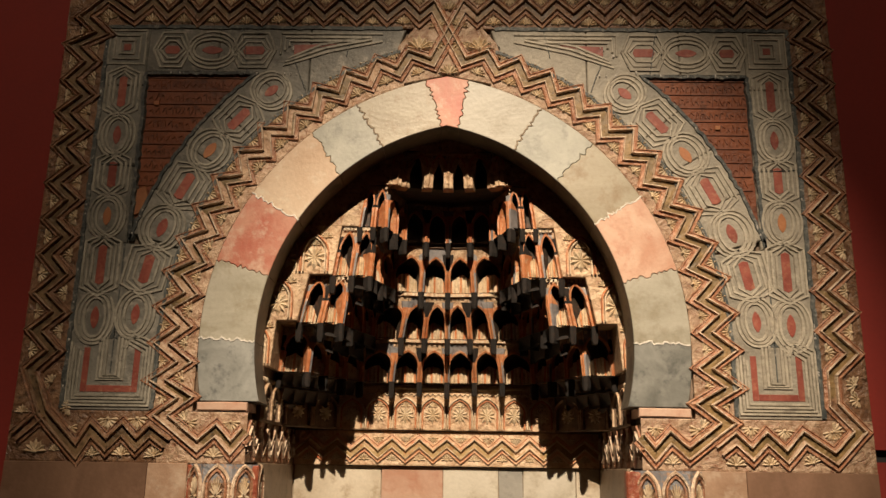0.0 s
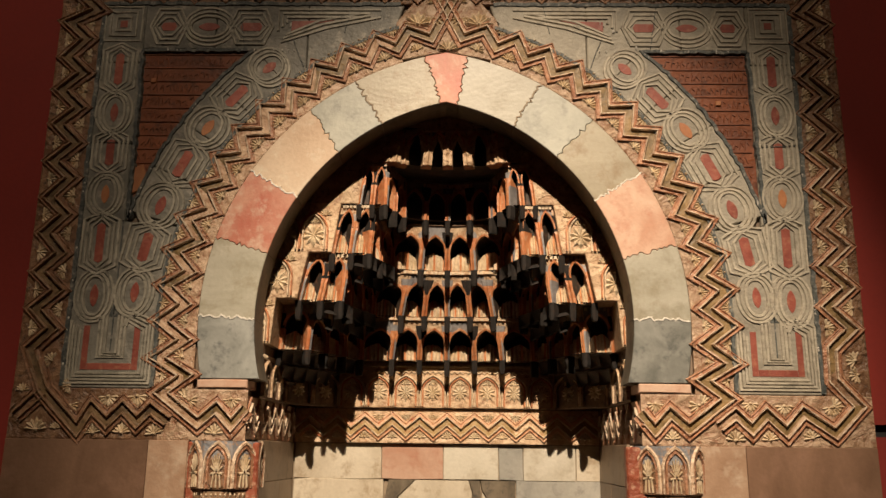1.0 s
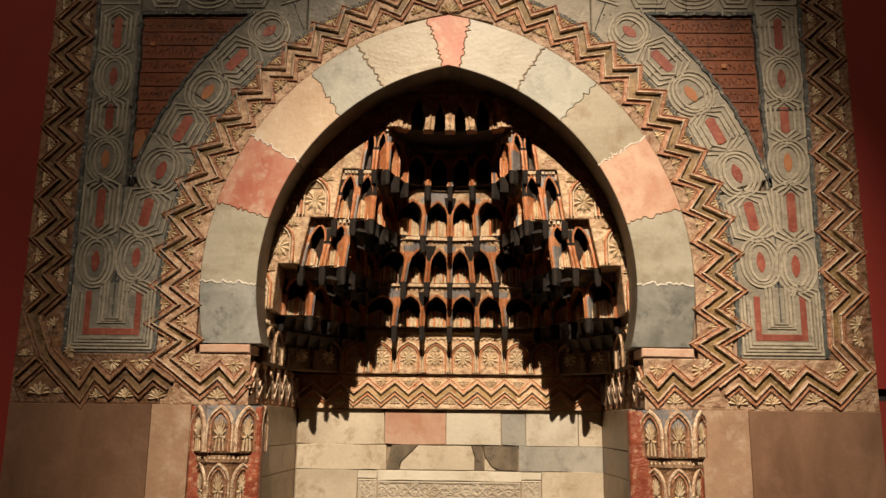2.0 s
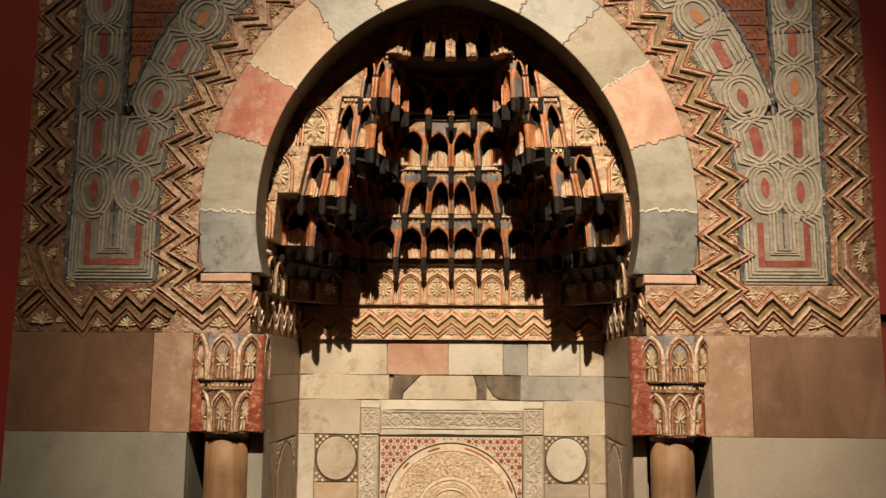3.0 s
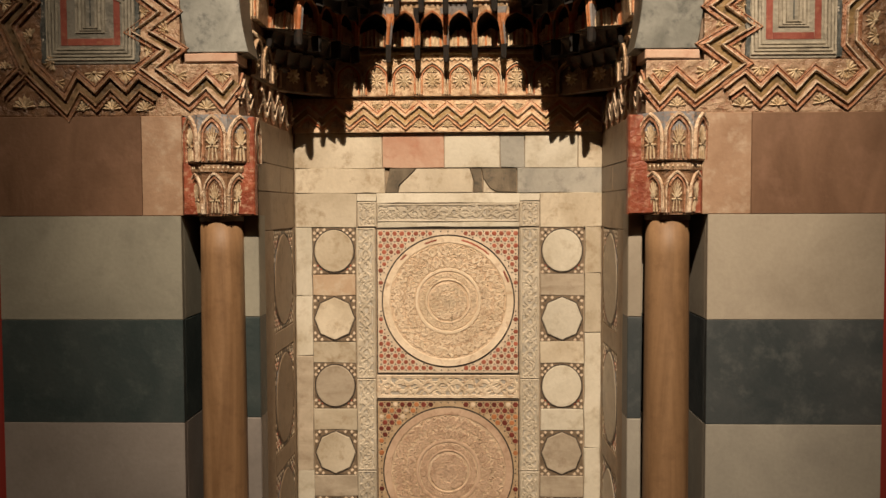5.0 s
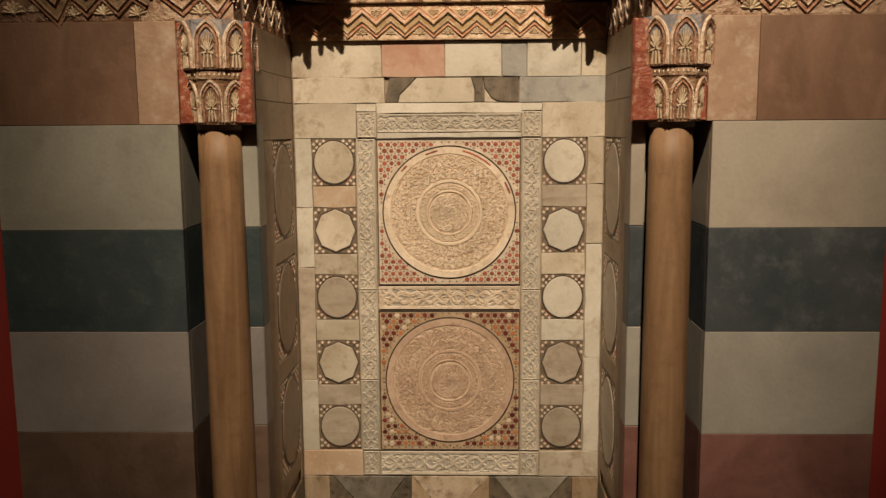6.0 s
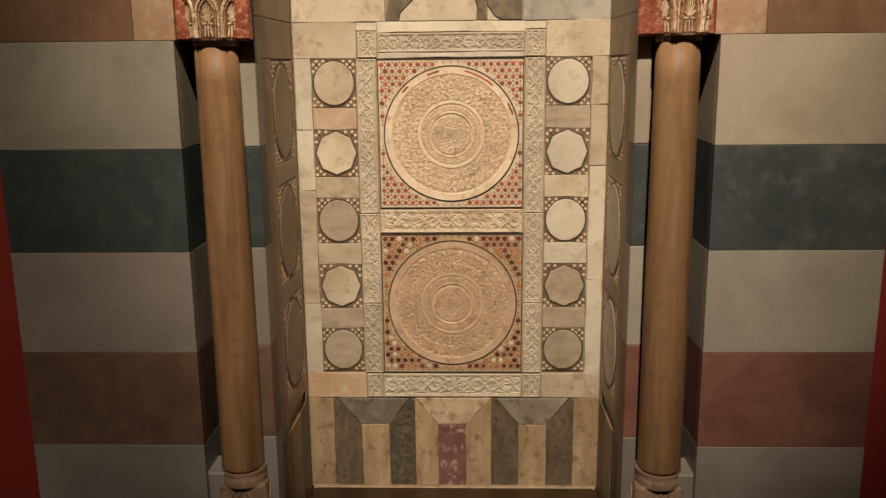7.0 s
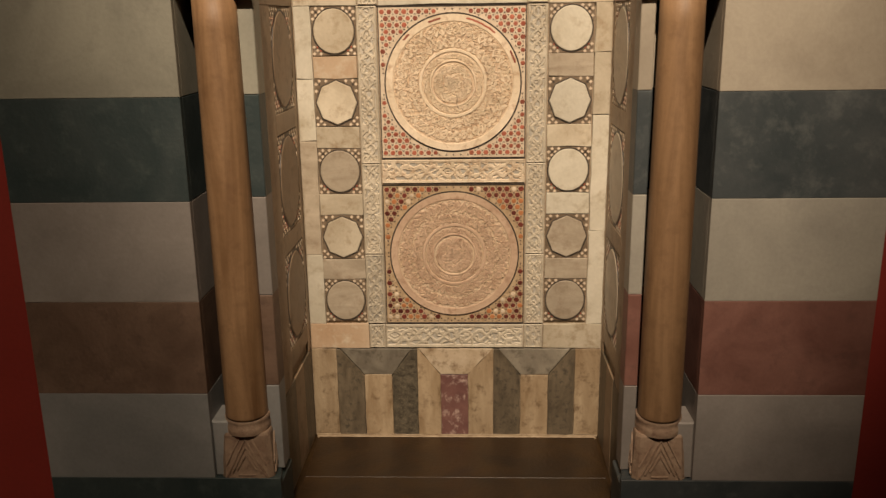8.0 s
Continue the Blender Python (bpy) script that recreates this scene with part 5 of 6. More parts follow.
COL_Y = 2.452
for cx, side in ((-0.593, -1), (0.604, 1)):
    col = thing("column", "honey brown marble column with a carved painted capital", "column", "columns of the niche", at=(cx, COL_Y, 0.108))
    me = Mesh()
    prof = [(0.0, 0.292), (0.0612, 0.292), (0.062, 0.300), (0.0612, 0.31)] + [(0.0612 - 0.0045 * t / 12 + 0.0012 * math.sin(math.pi * t / 12), 0.31 + 1.17 * t / 12) for t in range(1, 13)] + [(0.0, 1.4805)]
    lathe(me, cx, COL_Y, prof, 40)
    part("shaft", me, shaft_stone, col, "polished honey brown marble shaft", True)
    # lime bedding on top of the shaft
    me = Mesh()
    n = 30
    rows = []
    for z, r in ((1.474, 0.0570), (1.4765, 0.0582), (1.486, 0.0600), (1.4885, 0.056)):
        rows.append([(cx + (r + random.uniform(-0.0015, 0.0015)) * math.cos(2 * math.pi * k / n), COL_Y + r * math.sin(2 * math.pi * k / n), z + random.uniform(-0.002, 0.001)) for k in range(n)])
    me.grid(rows, close=True)
    part("bedding", me, white_mortar, col, "crumbly white lime bedding")
    # capital: lower bell, bead course, upper bell
    cap = Mesh()
    sp = math.pi / 8
    cy = 2.450
    col_x, cx = cx, cx + 0.005
    lathe(cap, cx, cy, [(0.0, 1.488), (0.077, 1.488), (0.079, 1.50), (0.086, 1.595), (0.088, 1.601)], 8, mat=0, spin=sp)
    lathe(cap, cx, cy, [(0.088, 1.601), (0.092, 1.604), (0.092, 1.622), (0.089, 1.624)], 8, mat=1, spin=sp)
    lathe(cap, cx, cy, [(0.089, 1.624), (0.098, 1.6275), (0.099, 1.634), (0.099, 1.704)], 8, mat=0, spin=sp)
    lathe(cap, cx, cy, [(0.099, 1.704), (0.1005, 1.742), (0.1005, 1.7505), (0.0, 1.7515)], 8, mat=2, spin=sp)
    capital = part("capital", cap, [shaded_aged_carved, shaded_aged_ridge, capital_blue], col, "carved capital with traces of red and gilt paint")
    facet_ornament(capital, cx, cy, 1.494, 1.601, 0.079, 0.086, 8, sp, orange_ridge)
    facet_ornament(capital, cx, cy, 1.630, 1.749, 0.099, 0.1005, 8, sp, orange_ridge)
    me = Mesh()
    for k in range(44):
        a = 2 * math.pi * k / 44
        if math.sin(a) > 0.3:
            continue
        r = 0.0915 * math.cos(math.pi / 8) / math.cos(((a - sp) % (math.pi / 4)) - math.pi / 8)
        px, py = cx + r * math.cos(a), cy + r * math.sin(a)
        s = 0.0036
        top = [(px + s * math.cos(b), py + s * math.sin(b), 1.613) for b in [math.pi / 3 * j for j in range(6)]]
        for j in range(6):
            me.face([top[j], top[(j + 1) % 6], (px, py, 1.620)])
            me.face([top[j], top[(j + 1) % 6], (px, py, 1.606)])
    part("bead", me, gilt, capital, "row of pale carved beads")["kind"] = "stuff"
    cx = col_x
    # base: rings over a square block with carved triangles
    me = Mesh()
    by = 2.478
    lathe(me, cx, COL_Y + 0.006, [(0.0, 0.300), (0.0635, 0.296), (0.066, 0.290), (0.0655, 0.280), (0.064, 0.277), (0.0665, 0.268), (0.067, 0.258), (0.066, 0.250), (0.065, 0.244)], 28, spin=0.1)
    part("base_ring", me, base_stone, col, "worn pinkish ring moulding", True)
    me = Mesh()
    rows = []
    for z, h in ((0.248, 0.067), (0.240, 0.070), (0.17, 0.0745), (0.1085, 0.0770)):
        rows.append([(cx + sx * h * ox, by + sy * h * oy, z) for sx, sy, ox, oy in ((-1, -1, 1, .82), (-1, -1, .82, 1), (1, -1, .82, 1), (1, -1, 1, .82), (1, 1, 1, .9), (-1, 1, 1, .9))])
    me.grid(rows, close=True)
    me.face(rows[0])
    base = part("base", me, base_stone, col, "square pinkish base carved with triangles")
    me = Mesh()
    for face in range(2):
        def at(u, v, w, f=face):
            h = 0.070 + (0.0770 - 0.070) * (1 - v) + w
            z = 0.112 + 0.125 * v
            return (cx + u * 0.06, by - h, z) if f == 0 else (cx - side * h, by + u * 0.055, z)
        for k in range(3):
            e = 0.22 * k
            ribbon2(me, [(-0.95 + e * 1.1, 0.03 + e * 0.35), (0.0, 0.95 - e * 0.9), (0.95 - e * 1.1, 0.03 + e * 0.35)], 0.13, at, 0.0048)
        ribbon2(me, [(-0.4, 0.05), (0.4, 0.05)], 0.1, at, 0.0028)
        for d in (-1, 1):
            ribbon2(me, [(d * 0.98, 0.30), (d * 0.30, 0.95)], 0.10, at, 0.0045)
    part("carving", me, base_stone, base, "incised triangle carving")

# ---- back wall of the niche ----
wall = thing("niche_back_wall", "marble revetment of the niche with carved borders and slabs", "wall", kind="structure", at=(0, B, FLOOR))
me = Mesh()
plate(me, rect(-0.515, 0.525, FLOOR, 1.885), back, -0.06, -0.012, 0.001)
part("bed", me, joint, wall, "dark mortar bed between the slabs")


def bslab(x0, x1, z0, z1, mat, label="", w=0.0, rough=0.0019):
    g = 0.0007
    slab("marble_slab", rect(x0 + g, x1 - g, z0 + g, z1 - g, rough), back, -0.013, w + random.uniform(-0.0012, 0.0012), mat, wall, 0.0014, label)


L0, R0 = -0.505, 0.517
for x0, x1, m in ((L0, -0.211, cream), (-0.211, -0.005, pale_rose), (-0.005, 0.181, white_cream), (0.181, 0.262, grey), (0.262, 0.439, white_cream), (0.439, R0, cream)):
    bslab(x0, x1, 1.641, 1.757, m)
    z0 = 1.641
bslab(L0, -0.203, 1.558, 1.641, cream)
for pts, m in (([(-0.202, 1.560), (-0.186, 1.640), (-0.098, 1.640), (-0.155, 1.585), (-0.160, 1.560)], dark_grey), ([(-0.158, 1.560), (-0.153, 1.583), (-0.096, 1.639), (0.080, 1.639), (0.092, 1.600), (0.090, 1.560)], cream),
               ([(0.092, 1.560), (0.094, 1.600), (0.082, 1.639), (0.118, 1.639), (0.124, 1.560)], dark_grey), ([(0.120, 1.639), (0.126, 1.606), (0.150, 1.572), (0.172, 1.562), (0.236, 1.560), (0.236, 1.639)], dark_grey), ([(0.126, 1.560), (0.126, 1.602), (0.148, 1.570), (0.168, 1.560)], cream)):
    slab("marble_slab", pts, back, -0.013, 0.0, m, wall, 0.0015)
bslab(0.237, R0, 1.558, 1.641, grey)
bslab(L0, -0.297, 1.444, 1.558, cream)
bslab(0.313, R0, 1.444, 1.558, cream)
bslab(-0.231, 0.246, 1.524, 1.5575, white_cream)
bslab(-0.231, 0.246, 1.444, 1.461, white_cream)
bslab(-0.297, -0.231, 1.530, 1.5575, white_cream)
bslab(0.246, 0.313, 1.530, 1.5575, white_cream)
bslab(L0, -0.297, 0.275, 0.366, peach)
bslab(0.313, R0, 0.275, 0.366, cream)
# outer strips
zs = [(0.366, 0.62), (0.62, 1.012), (1.012, 1.215), (1.215, 1.444)]
for z0, z1 in zs:
    bslab(L0, -0.449, z0, z1, random.choice((cream, white_cream, taupe)))
for z0, z1 in ((0.366, 0.70), (0.70, 1.09), (1.09, 1.29), (1.29, 1.444)):
    bslab(0.462, R0, z0, z1, random.choice((cream, white_cream)))


def carve(u, v, seed):
    """Interlaced stems: a height between 0 and 1."""
    h = abs(v - 0.5 * math.sin(u * 6.283 + seed)) < 0.15 or abs(v + 0.5 * math.sin(u * 6.283 + seed)) < 0.15
    return (1.0 if h or abs(v) > 0.86 else 0.0) + (1.0 if abs(noise.noise(Vector((u * 4.2, v * 2.4, seed * 3.7)))) < 0.12 else 0.0)


def carved_strip(x0, x1, z0, z1, mat, name="carved_border", seed=0.0):
    """A carved slab with a raised plain edge and interlaced stems between."""
    me = Mesh()
    along = (x1 - x0) > (z1 - z0)
    L, W = (x1 - x0, z1 - z0) if along else (z1 - z0, x1 - x0)
    nu, nv = max(8, int(L / 0.0030)), max(8, int(W / 0.0030))
    rows = []
    for j in range(nv + 1):
        r = []
        for i in range(nu + 1):
            u, v = L * i / nu, W * j / nv
            vv = 2 * v / W - 1
            edge = min(v, W - v, u, L - u)
            if edge < 0.0045:
                h = -0.002 if edge < 0.001 else 0.001
            else:
                h = -0.0034 + 0.0034 * min(1.0, carve(u / (W * 1.15), vv * 1.15, seed))
            r.append(back(x0 + u, z0 + v, h) if along else back(x0 + v, z0 + u, h))
        rows.append(r)
    me.grid(rows)
    for q in range(len(me.f)):
        if sum(me.v[k][1] for k in me.f[q]) / 4 > B + 0.0030:
            me.m[q] = 1
    per = [back(x0, z0, -0.013), back(x1, z0, -0.013), back(x1, z1, -0.013), back(x0, z1, -0.013)]
    me.face(per)
    part(name, me, [mat, border_ground], wall, "carved limestone border of interlaced stems")


g = 0.001
carved_strip(-0.231 + g, 0.246 - g, 1.461 + g, 1.524 - g, border_stone, seed=0.3)
carved_strip(-0.297 + g, -0.231 - g, 1.446, 1.530 - g, border_stone, seed=1.1)
carved_strip(0.246 + g, 0.313 - g, 1.446, 1.530 - g, border_stone, seed=1.7)
for x0, x1 in ((-0.302, -0.236), (0.247, 0.313)):
    for z0, z1 in ((0.367, 0.620), (0.620, 0.934), (0.934, 1.443)):
        carved_strip(x0 + g, x1 - g, z0 + g, z1 - g, border_stone, seed=z0 + x0)
carved_strip(-0.235 + g, 0.246 - g, 0.866 + g, 0.948 - g, disc_stone, seed=2.2)
carved_strip(-0.238 + g, 0.246 - g, 0.276 + g, 0.365 - g, border_stone, seed=2.9)
carved_strip(-0.297 + g, -0.238 - g, 0.276 + g, 0.365 - g, border_stone, seed=3.3)
carved_strip(0.246 + g, 0.313 - g, 0.276 + g, 0.365 - g, border_stone, seed=3.9)

# dado of mitred marble strips
DZ, DM, DT = FLOOR + 0.010, 0.174, 0.272
for pts, m in (([(L0, DZ), (-0.418, DZ), (-0.418, DT), (L0, DT)], dado_cream),
               ([(-0.417, DZ), (-0.322, DZ), (-0.322, DM), (-0.405, DT), (-0.417, DT)], dark_grey),
               ([(-0.321, DM + 0.001), (-0.221, DM + 0.001), (-0.150, DT), (-0.403, DT)], dado_grey),
               ([(-0.220, DZ), (-0.130, DZ), (-0.130, DT), (-0.148, DT), (-0.220, DM)], speckled),
               ([(-0.320, DZ), (-0.221, DZ), (-0.221, DM - 0.001), (-0.320, DM - 0.001)], dado_cream),
               ([(-0.129, DZ), (-0.048, DZ), (-0.048, DM), (-0.127, DT), (-0.129, DT)], dado_cream),
               ([(-0.047, DM + 0.001), (0.050, DM + 0.001), (0.136, DT), (-0.125, DT)], blotched),
               ([(-0.047, DZ), (0.050, DZ), (0.050, DM - 0.001), (-0.047, DM - 0.001)], porphyry),
               ([(0.051, DZ), (0.140, DZ), (0.140, DT), (0.138, DT), (0.051, DM)], dado_cream),
               ([(0.141, DZ), (0.236, DZ), (0.236, DM), (0.158, DT), (0.141, DT)], dark_grey),
               ([(0.237, DM + 0.001), (0.335, DM + 0.001), (0.412, DT), (0.160, DT)], dado_grey),
               ([(0.237, DZ), (0.335, DZ), (0.335, DM - 0.001), (0.237, DM - 0.001)], dado_cream),
               ([(0.336, DZ), (0.428, DZ), (0.428, DT), (0.414, DT), (0.336, DM)], dark_grey),
               ([(0.429, DZ), (R0, DZ), (R0, DT), (0.429, DT)], dado_cream)):
    worn = ragged(list(pts) + [pts[0]], 0.03, 0.0013)[:-1]
    slab("dado_strip", worn, back, -0.013, random.uniform(-0.001, 0.001), m, wall, 0.0012)
bslab(L0, R0, FLOOR, DZ, dado_cream, rough=0.001)

# ---- roundels ----
def polygon(n, r, spin=0.0):
    return [(r * math.cos(spin + 2 * math.pi * k / n), r * math.sin(spin + 2 * math.pi * k / n)) for k in range(n)]


def tessera(n, r, name, mat, spin=0.0):
    me = Mesh()
    plate(me, polygon(n, r, spin), lambda u, v, w: (u, v, w), -0.001, 0.0012, r * 0.18)
    ob = obj(name, me, mat)
    data = ob.data
    bpy.data.objects.remove(ob)
    return data


HEX_RED = tessera(6, 0.0094, "tessera", mosaic_red)
HEX_MAROON = tessera(6, 0.0100, "tessera", mosaic_maroon)
PALE_HEX = tessera(6, 0.0082, "tessera", mosaic_pale)
HEX_GOLD = tessera(6, 0.0096, "tessera", orange_inlay)


def loops(u, v, seed):
    """Interlaced loops along a ring: u counts the repeats, v runs from -1 to 1 across it."""
    w = 0.62 * math.sin(2 * math.pi * u)
    if abs(v - w) < 0.15 or abs(v + w) < 0.15:
        return 1.0
    a, b = u % 0.5 - 0.25, v
    if abs(math.hypot(a * 3.4, b) - 0.30) < 0.09 or math.hypot(a * 3.4, b) < 0.10:
        return 0.9
    return 1.0 if abs(noise.noise(Vector((u * 5.0, v * 3.0, seed)))) < 0.13 else 0.0


def disc_relief(r, th, seed=0.0):
    """The carving on a roundel: rings, two rows of interlaced loops, a narrow ring of ornament and a boss."""
    if r > 0.895:
        return 0.0
    if r > 0.875:
        return -0.0035
    turn = th / (2 * math.pi)
    if r > 0.685:
        return -0.0052 + 0.0046 * loops(turn * 24, (r - 0.78) / 0.095, 2.0 + seed)
    if r > 0.50:
        return -0.0052 + 0.0046 * loops(turn * 20 + 0.25, (r - 0.592) / 0.092, 4.0 + seed)
    if r > 0.465:
        return 0.0
    if r > 0.448:
        return -0.0050
    if r > 0.345:
        return -0.0045 + 0.0038 * loops(turn * 18, (r - 0.397) / 0.052, 5.0 + seed)
    if r > 0.318:
        return 0.0
    if r > 0.298:
        return -0.0060
    if r > 0.15:
        return -0.0048 + 0.0042 * loops(turn * 9, (r - 0.224) / 0.074, 9.0 + seed)
    return -0.0048 + 0.0042 * loops(turn * 5 + 0.1, (r - 0.07) / 0.08, 12.0 + seed)


def roundel(cx, cz, rad, x0, x1, z0, z1, bed, hexes, gold, label):
    th = thing("roundel_panel", label, "panel", "roundel panels", at=(cx, B, z0))
    me = Mesh()
    plate(me, rect(x0, x1, z0, z1), back, -0.012, -0.003, 0.001)
    part("mosaic_bed", me, bed, th)
    me = Mesh()
    for a, b, c, d in ((x0, x1, z0, z0 + 0.004), (x0, x1, z1 - 0.004, z1), (x0, x0 + 0.003, z0 + 0.004, z1 - 0.004), (x1 - 0.003, x1, z0 + 0.004, z1 - 0.004)):
        plate(me, rect(a, b, c, d), back, -0.004, -0.0005, 0.0005)
    part("fillet", me, mosaic_black, th, "thin dark stone fillet")
    me = Mesh()
    rows = []
    for r, w in ((rad + 0.0055, -0.004), (rad + 0.005, -0.0005), (rad + 0.0008, -0.0008), (rad, -0.006)):
        rows.append([back(cx + r * math.cos(2 * math.pi * k / 72), cz + r * math.sin(2 * math.pi * k / 72), w) for k in range(72)])
    me.grid(rows, close=True)
    part("ring", me, mosaic_black, th, "dark ring round the disc")
    me = Mesh()
    nr, na = 120, 620
    rows = []
    for j in range(1, nr + 1):
        r = j / nr
        h = 0.004
        rows.append([back(cx + rad * r * math.cos(2 * math.pi * k / na), cz + rad * r * math.sin(2 * math.pi * k / na), h + 0.8 * disc_relief(r, 2 * math.pi * k / na, cz)) for k in range(na)])
    rows.append([back(cx + rad * math.cos(2 * math.pi * k / na), cz + rad * math.sin(2 * math.pi * k / na), -0.008) for k in range(na)])
    me.grid(rows, close=True)
    me.face(rows[0])
    # low faces take the browner stone, with dirt and shade painted in
    for q in range(len(me.f)):
        if B + 0.004 > sum(me.v[k][1] for k in me.f[q]) / len(me.f[q]) > B - 0.0018:
            me.m[q] = 1
    disc = part("disc", me, [disc_rose if gold else disc_stone, disc_hollow], th, "tan limestone disc carved with interlace")
    if not gold:
        for a0, a1, q in ((0.85, 1.35, 0.955), (0.3, 0.5, 0.965), (1.75, 1.95, 0.95), (2.3, 2.42, 0.96)):
            trace = Mesh()
            ribbon(trace, [(cx + rad * q * math.cos(a0 + (a1 - a0) * k / 16) + random.uniform(-0.001, 0.001), cz + rad * q * math.sin(a0 + (a1 - a0) * k / 16) + random.uniform(-0.001, 0.001)) for k in range(17)], 0.009, back, 0.0044, 0, 0.0030)
            part("paint_trace", trace, mosaic_red, disc, "trace of red paint")
        crack = Mesh()
        ribbon(crack, [(cx + 0.011, cz - 0.035), (cx + 0.014, cz - 0.05), (cx + 0.012, cz - 0.066), (cx + 0.016, cz - 0.078), (cx + 0.020, cz - 0.083)], 0.0016, back, 0.0048, 0, 0.002)
        part("crack", crack, mosaic_dark, disc, "thin dark crack")
    # tesserae: hexagons round small stars
    pitch = 0.0238
    small = Mesh()
    for i in range(-12, 13):
        for j in range(-14, 15):
            x, z = cx + pitch * (i + 0.5 * (j % 2)), cz + pitch * 0.866 * j
            if x0 + 0.010 < x < x1 - 0.010 and z0 + 0.010 < z < z1 - 0.010 and math.hypot(x - cx, z - cz) > rad + 0.0135:
                pick = random.random()
                data = hexes if gold is None or pick > 0.36 else (gold if pick > 0.12 else PALE_HEX)
                stamp(data, "tessera", th, back(x, z, -0.0028), (1, 0, 0), (0, 0, 1), random.uniform(0.84, 0.98) * (1.08 if gold else 1.0))
            # little black stars in the gaps between three hexagons
            for dz, turn in ((0.2887, 0.5236), (-0.2887, -0.5236)):
                px, pz = x + pitch * 0.5, z + pitch * dz
                if x0 + 0.007 < px < x1 - 0.007 and z0 + 0.007 < pz < z1 - 0.007 and math.hypot(px - cx, pz - cz) > rad + 0.009:
                    for q in range(3):
                        a = turn + q * 2.0944
                        plate(small, [(px + 0.0046 * math.cos(a), pz + 0.0046 * math.sin(a)), (px + 0.0016 * math.cos(a + 1.3), pz + 0.0016 * math.sin(a + 1.3)), (px + 0.0016 * math.cos(a - 1.3), pz + 0.0016 * math.sin(a - 1.3))], back, -0.004, -0.0016, 0.0002)
    part("star_tessera", small, mosaic_black, th, "tiny black star tesserae")["kind"] = "stuff"


roundel(0.007, 1.1965, 0.2185, -0.2325, 0.2435, 0.951, 1.4425, mosaic_pale, HEX_RED, None, "carved tan disc set in red and cream hexagon mosaic")
roundel(0.006, 0.619, 0.2165, -0.2345, 0.2445, 0.368, 0.8635, mosaic_gold, HEX_MAROON, HEX_GOLD, "carved tan disc set in maroon and gold hexagon mosaic")

# ---- small medallions and the plain slabs between them ----
def medallion(at, cx, cz, wd, ht, sides, mat, label, group, fine=0.0075, tess=True):
    th = thing("medallion", label, "panel", group, at=at(cx, cz - ht / 2, 0))
    me = Mesh()
    plate(me, rect(cx - wd / 2, cx + wd / 2, cz - ht / 2, cz + ht / 2, 0.0008), at, -0.012, -0.002, 0.001)
    part("mosaic_bed", me, mosaic_dark, th)
    rx, rz = wd * 0.462, ht * 0.462
    if sides < 20:
        rx, rz = rx * 1.02, rz * 1.02
    def oval(k, n=None):
        a = 2 * math.pi * k / sides + (math.pi / 2)
        return (cx + rx * math.cos(a), cz + rz * math.sin(a))
    me = Mesh()
    plate(me, [oval(k) for k in range(sides)], at, -0.006, 0.0015, 0.0022)
    part("disc", me, mat, th, "polished pale marble disc" if sides > 20 else "polished pale marble polygon")
    me = Mesh()
    ribbon(me, [(cx + (x - cx) * 1.035, cz + (z - cz) * 1.035) for x, z in [oval(k) for k in range(sides)]], 0.0045, at, -0.0002, 0, -0.004, True)
    part("rim", me, mosaic_black, th, "thin dark rim")
    me = Mesh()
    nx, nz = int(wd / fine), int(ht / fine)
    for i in range(nx):
        for j in range(nz):
            x, z = cx - wd / 2 + wd * (i + 0.5) / nx, cz - ht / 2 + ht * (j + 0.5) / nz
            if ((x - cx) / rx) ** 2 + ((z - cz) / rz) ** 2 < 1.16:
                continue
            edge = i in (0, nx - 1) or j in (0, nz - 1)
            if edge and (i + j) % 2:
                continue
            s = fine * (0.42 if (i + j) % 2 else 0.58)
            m = 0 if (i + j) % 2 == 0 else (1 if (i * 3 + j) % 3 else 2)
            plate(me, [(x + s * math.cos(q), z + s * math.sin(q)) for q in (0, 1.571, 3.142, 4.712)], at, -0.003, -0.0008, 0.0004, m)
    part("tesserae", me, [mosaic_pale, mosaic_red, mosaic_black], th, "tiny pale, red and black tesserae")["kind"] = "stuff"


for cx, mats in ((-0.3755, (cream, cream, taupe, cream, taupe)), (0.3875, (white_cream, white_cream, white_cream, taupe, taupe))):
    for k in range(5):
        top = 1.4425 - 0.2280 * k
        medallion(back, cx, top - 0.077, 0.142, 0.153, 40 if k in (0, 2, 4) else 8, mats[k], "pale marble medallion in a dark tessera square", "small medallions", 0.0105)
        if k < 4:
            bslab(cx - 0.0725, cx + 0.0735, top - 0.2275, top - 0.1545, (peach, cream, cream, taupe)[k] if cx < 0 else (taupe, cream, white_cream, taupe)[k], "plain marble slab between medallions")

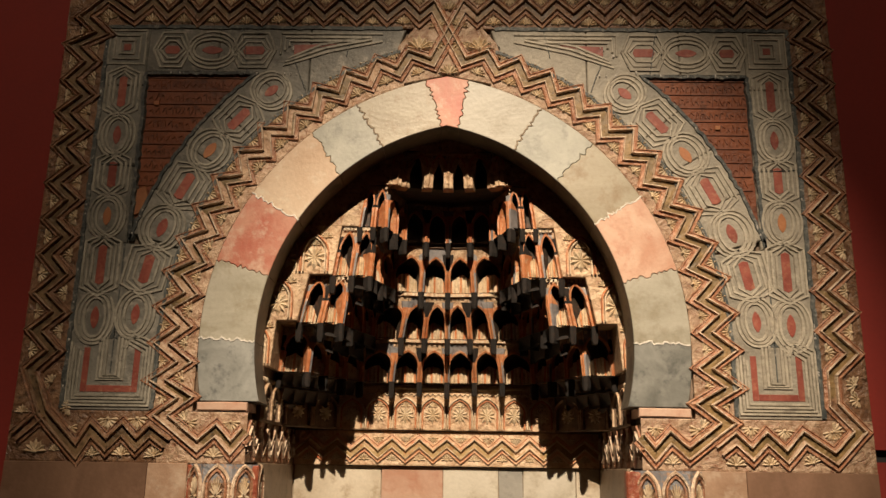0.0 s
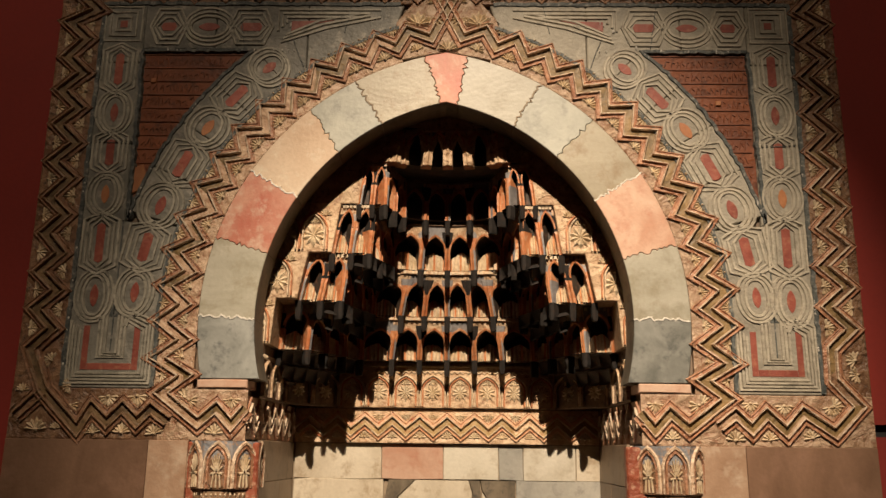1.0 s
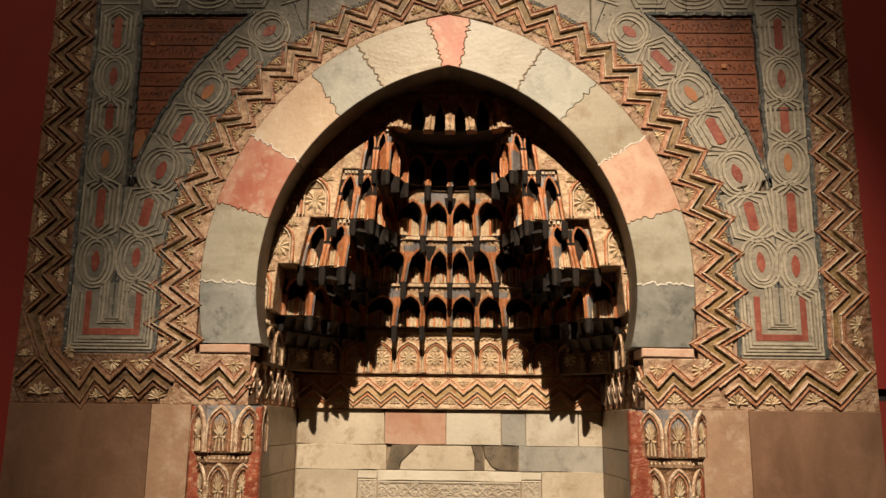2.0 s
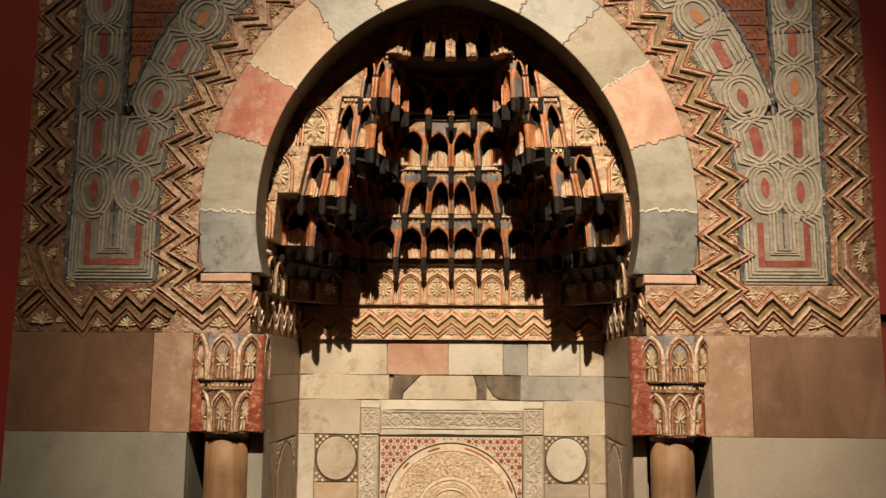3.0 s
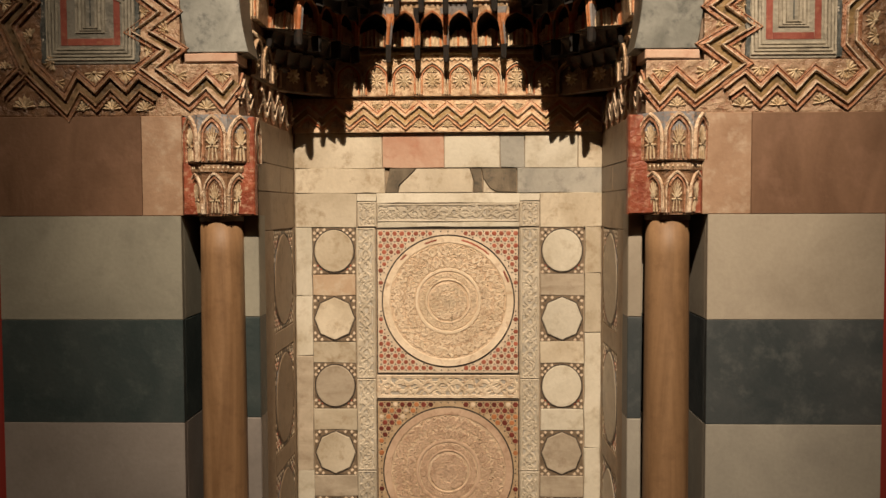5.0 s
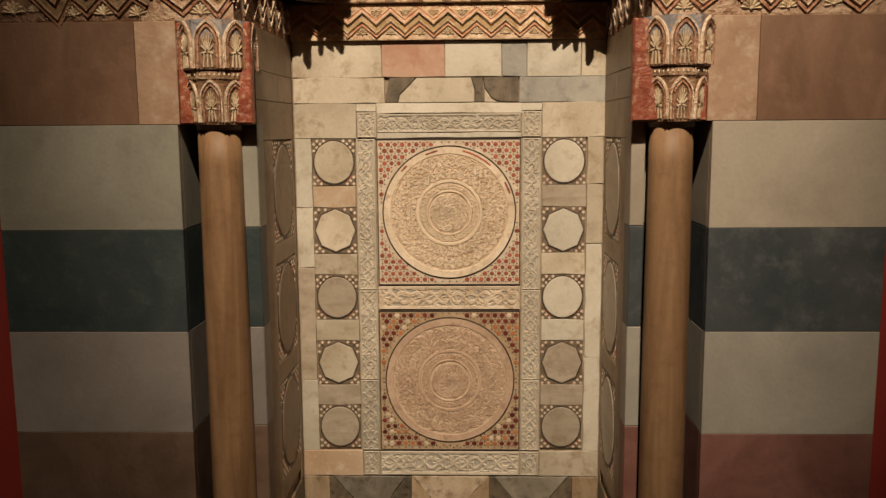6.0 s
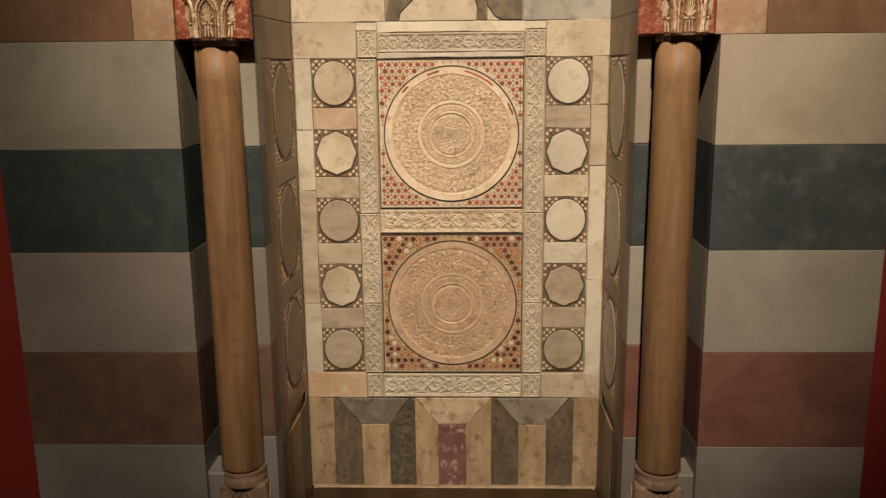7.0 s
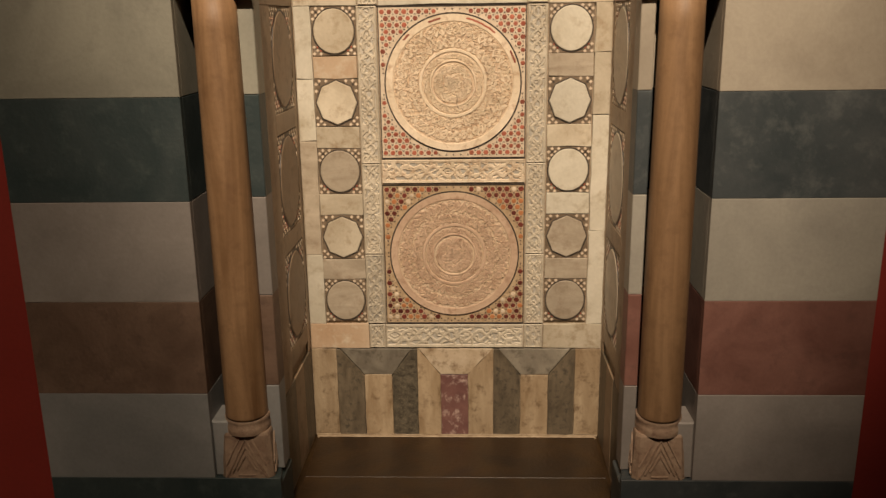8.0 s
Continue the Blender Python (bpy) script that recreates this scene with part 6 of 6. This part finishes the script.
# ---- side walls of the niche ----
for side, xa, xb in ((-1, JAMB_X[0], -0.507), (1, JAMB_X[1], 0.518)):
    at = (lambda u, v, w, a=xa, b=xb, s=side: (a + (b - a) * (u - JAMB_Y) / (B - JAMB_Y) - s * w, u, v))
    sw = thing("niche_side_wall", "marble lined side wall of the niche with tall slabs", "wall", "side walls of the niche", "structure", (xa, JAMB_Y, FLOOR))
    me = Mesh()
    plate(me, rect(JAMB_Y + 0.0205, B + 0.01, FLOOR, 1.757), at, -0.05, -0.010, 0.001)
    part("bed", me, joint, sw)
    y0, y1 = JAMB_Y - 0.002, B - 0.002
    def ss(u0, u1, v0, v1, mat):
        slab("marble_slab", rect(u0 + 0.0007, u1 - 0.0007, v0 + 0.0007, v1 - 0.0007), at, -0.011, random.uniform(-0.001, 0.0005), mat, sw, 0.0014)
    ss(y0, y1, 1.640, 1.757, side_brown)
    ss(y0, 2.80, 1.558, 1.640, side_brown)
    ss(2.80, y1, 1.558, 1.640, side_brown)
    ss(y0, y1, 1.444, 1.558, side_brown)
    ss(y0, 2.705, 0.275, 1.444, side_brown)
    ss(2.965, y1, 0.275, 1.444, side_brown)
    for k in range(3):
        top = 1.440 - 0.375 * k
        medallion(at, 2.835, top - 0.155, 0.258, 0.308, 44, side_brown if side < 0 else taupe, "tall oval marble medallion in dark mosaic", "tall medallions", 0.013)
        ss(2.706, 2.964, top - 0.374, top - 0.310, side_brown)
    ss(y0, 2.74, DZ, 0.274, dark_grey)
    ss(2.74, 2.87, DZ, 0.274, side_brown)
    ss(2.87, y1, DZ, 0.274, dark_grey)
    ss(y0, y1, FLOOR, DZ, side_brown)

# floor slabs of the niche
fl = thing("niche_floor", "worn dark brown stone slabs on the niche floor", "floor", kind="structure", at=(0, 2.7, FLOOR))
for u0, u1 in ((2.43, 2.7046), (2.7054, 2.985)):
    me = Mesh()
    plate(me, [(-0.492, u0), (0.503, u0), (0.503, u1), (-0.492, u1)], lambda u, v, w: (u, v, FLOOR + w), -0.01, 0.006, 0.0008)
    part("floor_slab", me, floor_stone, fl)
me = Mesh()
plate(me, [(-0.499, 2.9865), (0.510, 2.9865), (0.510, 2.997), (-0.499, 2.997)], lambda u, v, w: (u, v, FLOOR + w), -0.01, 0.0075, 0.002)
part("skirting", me, dado_cream, fl, "pale mortar line along the floor")
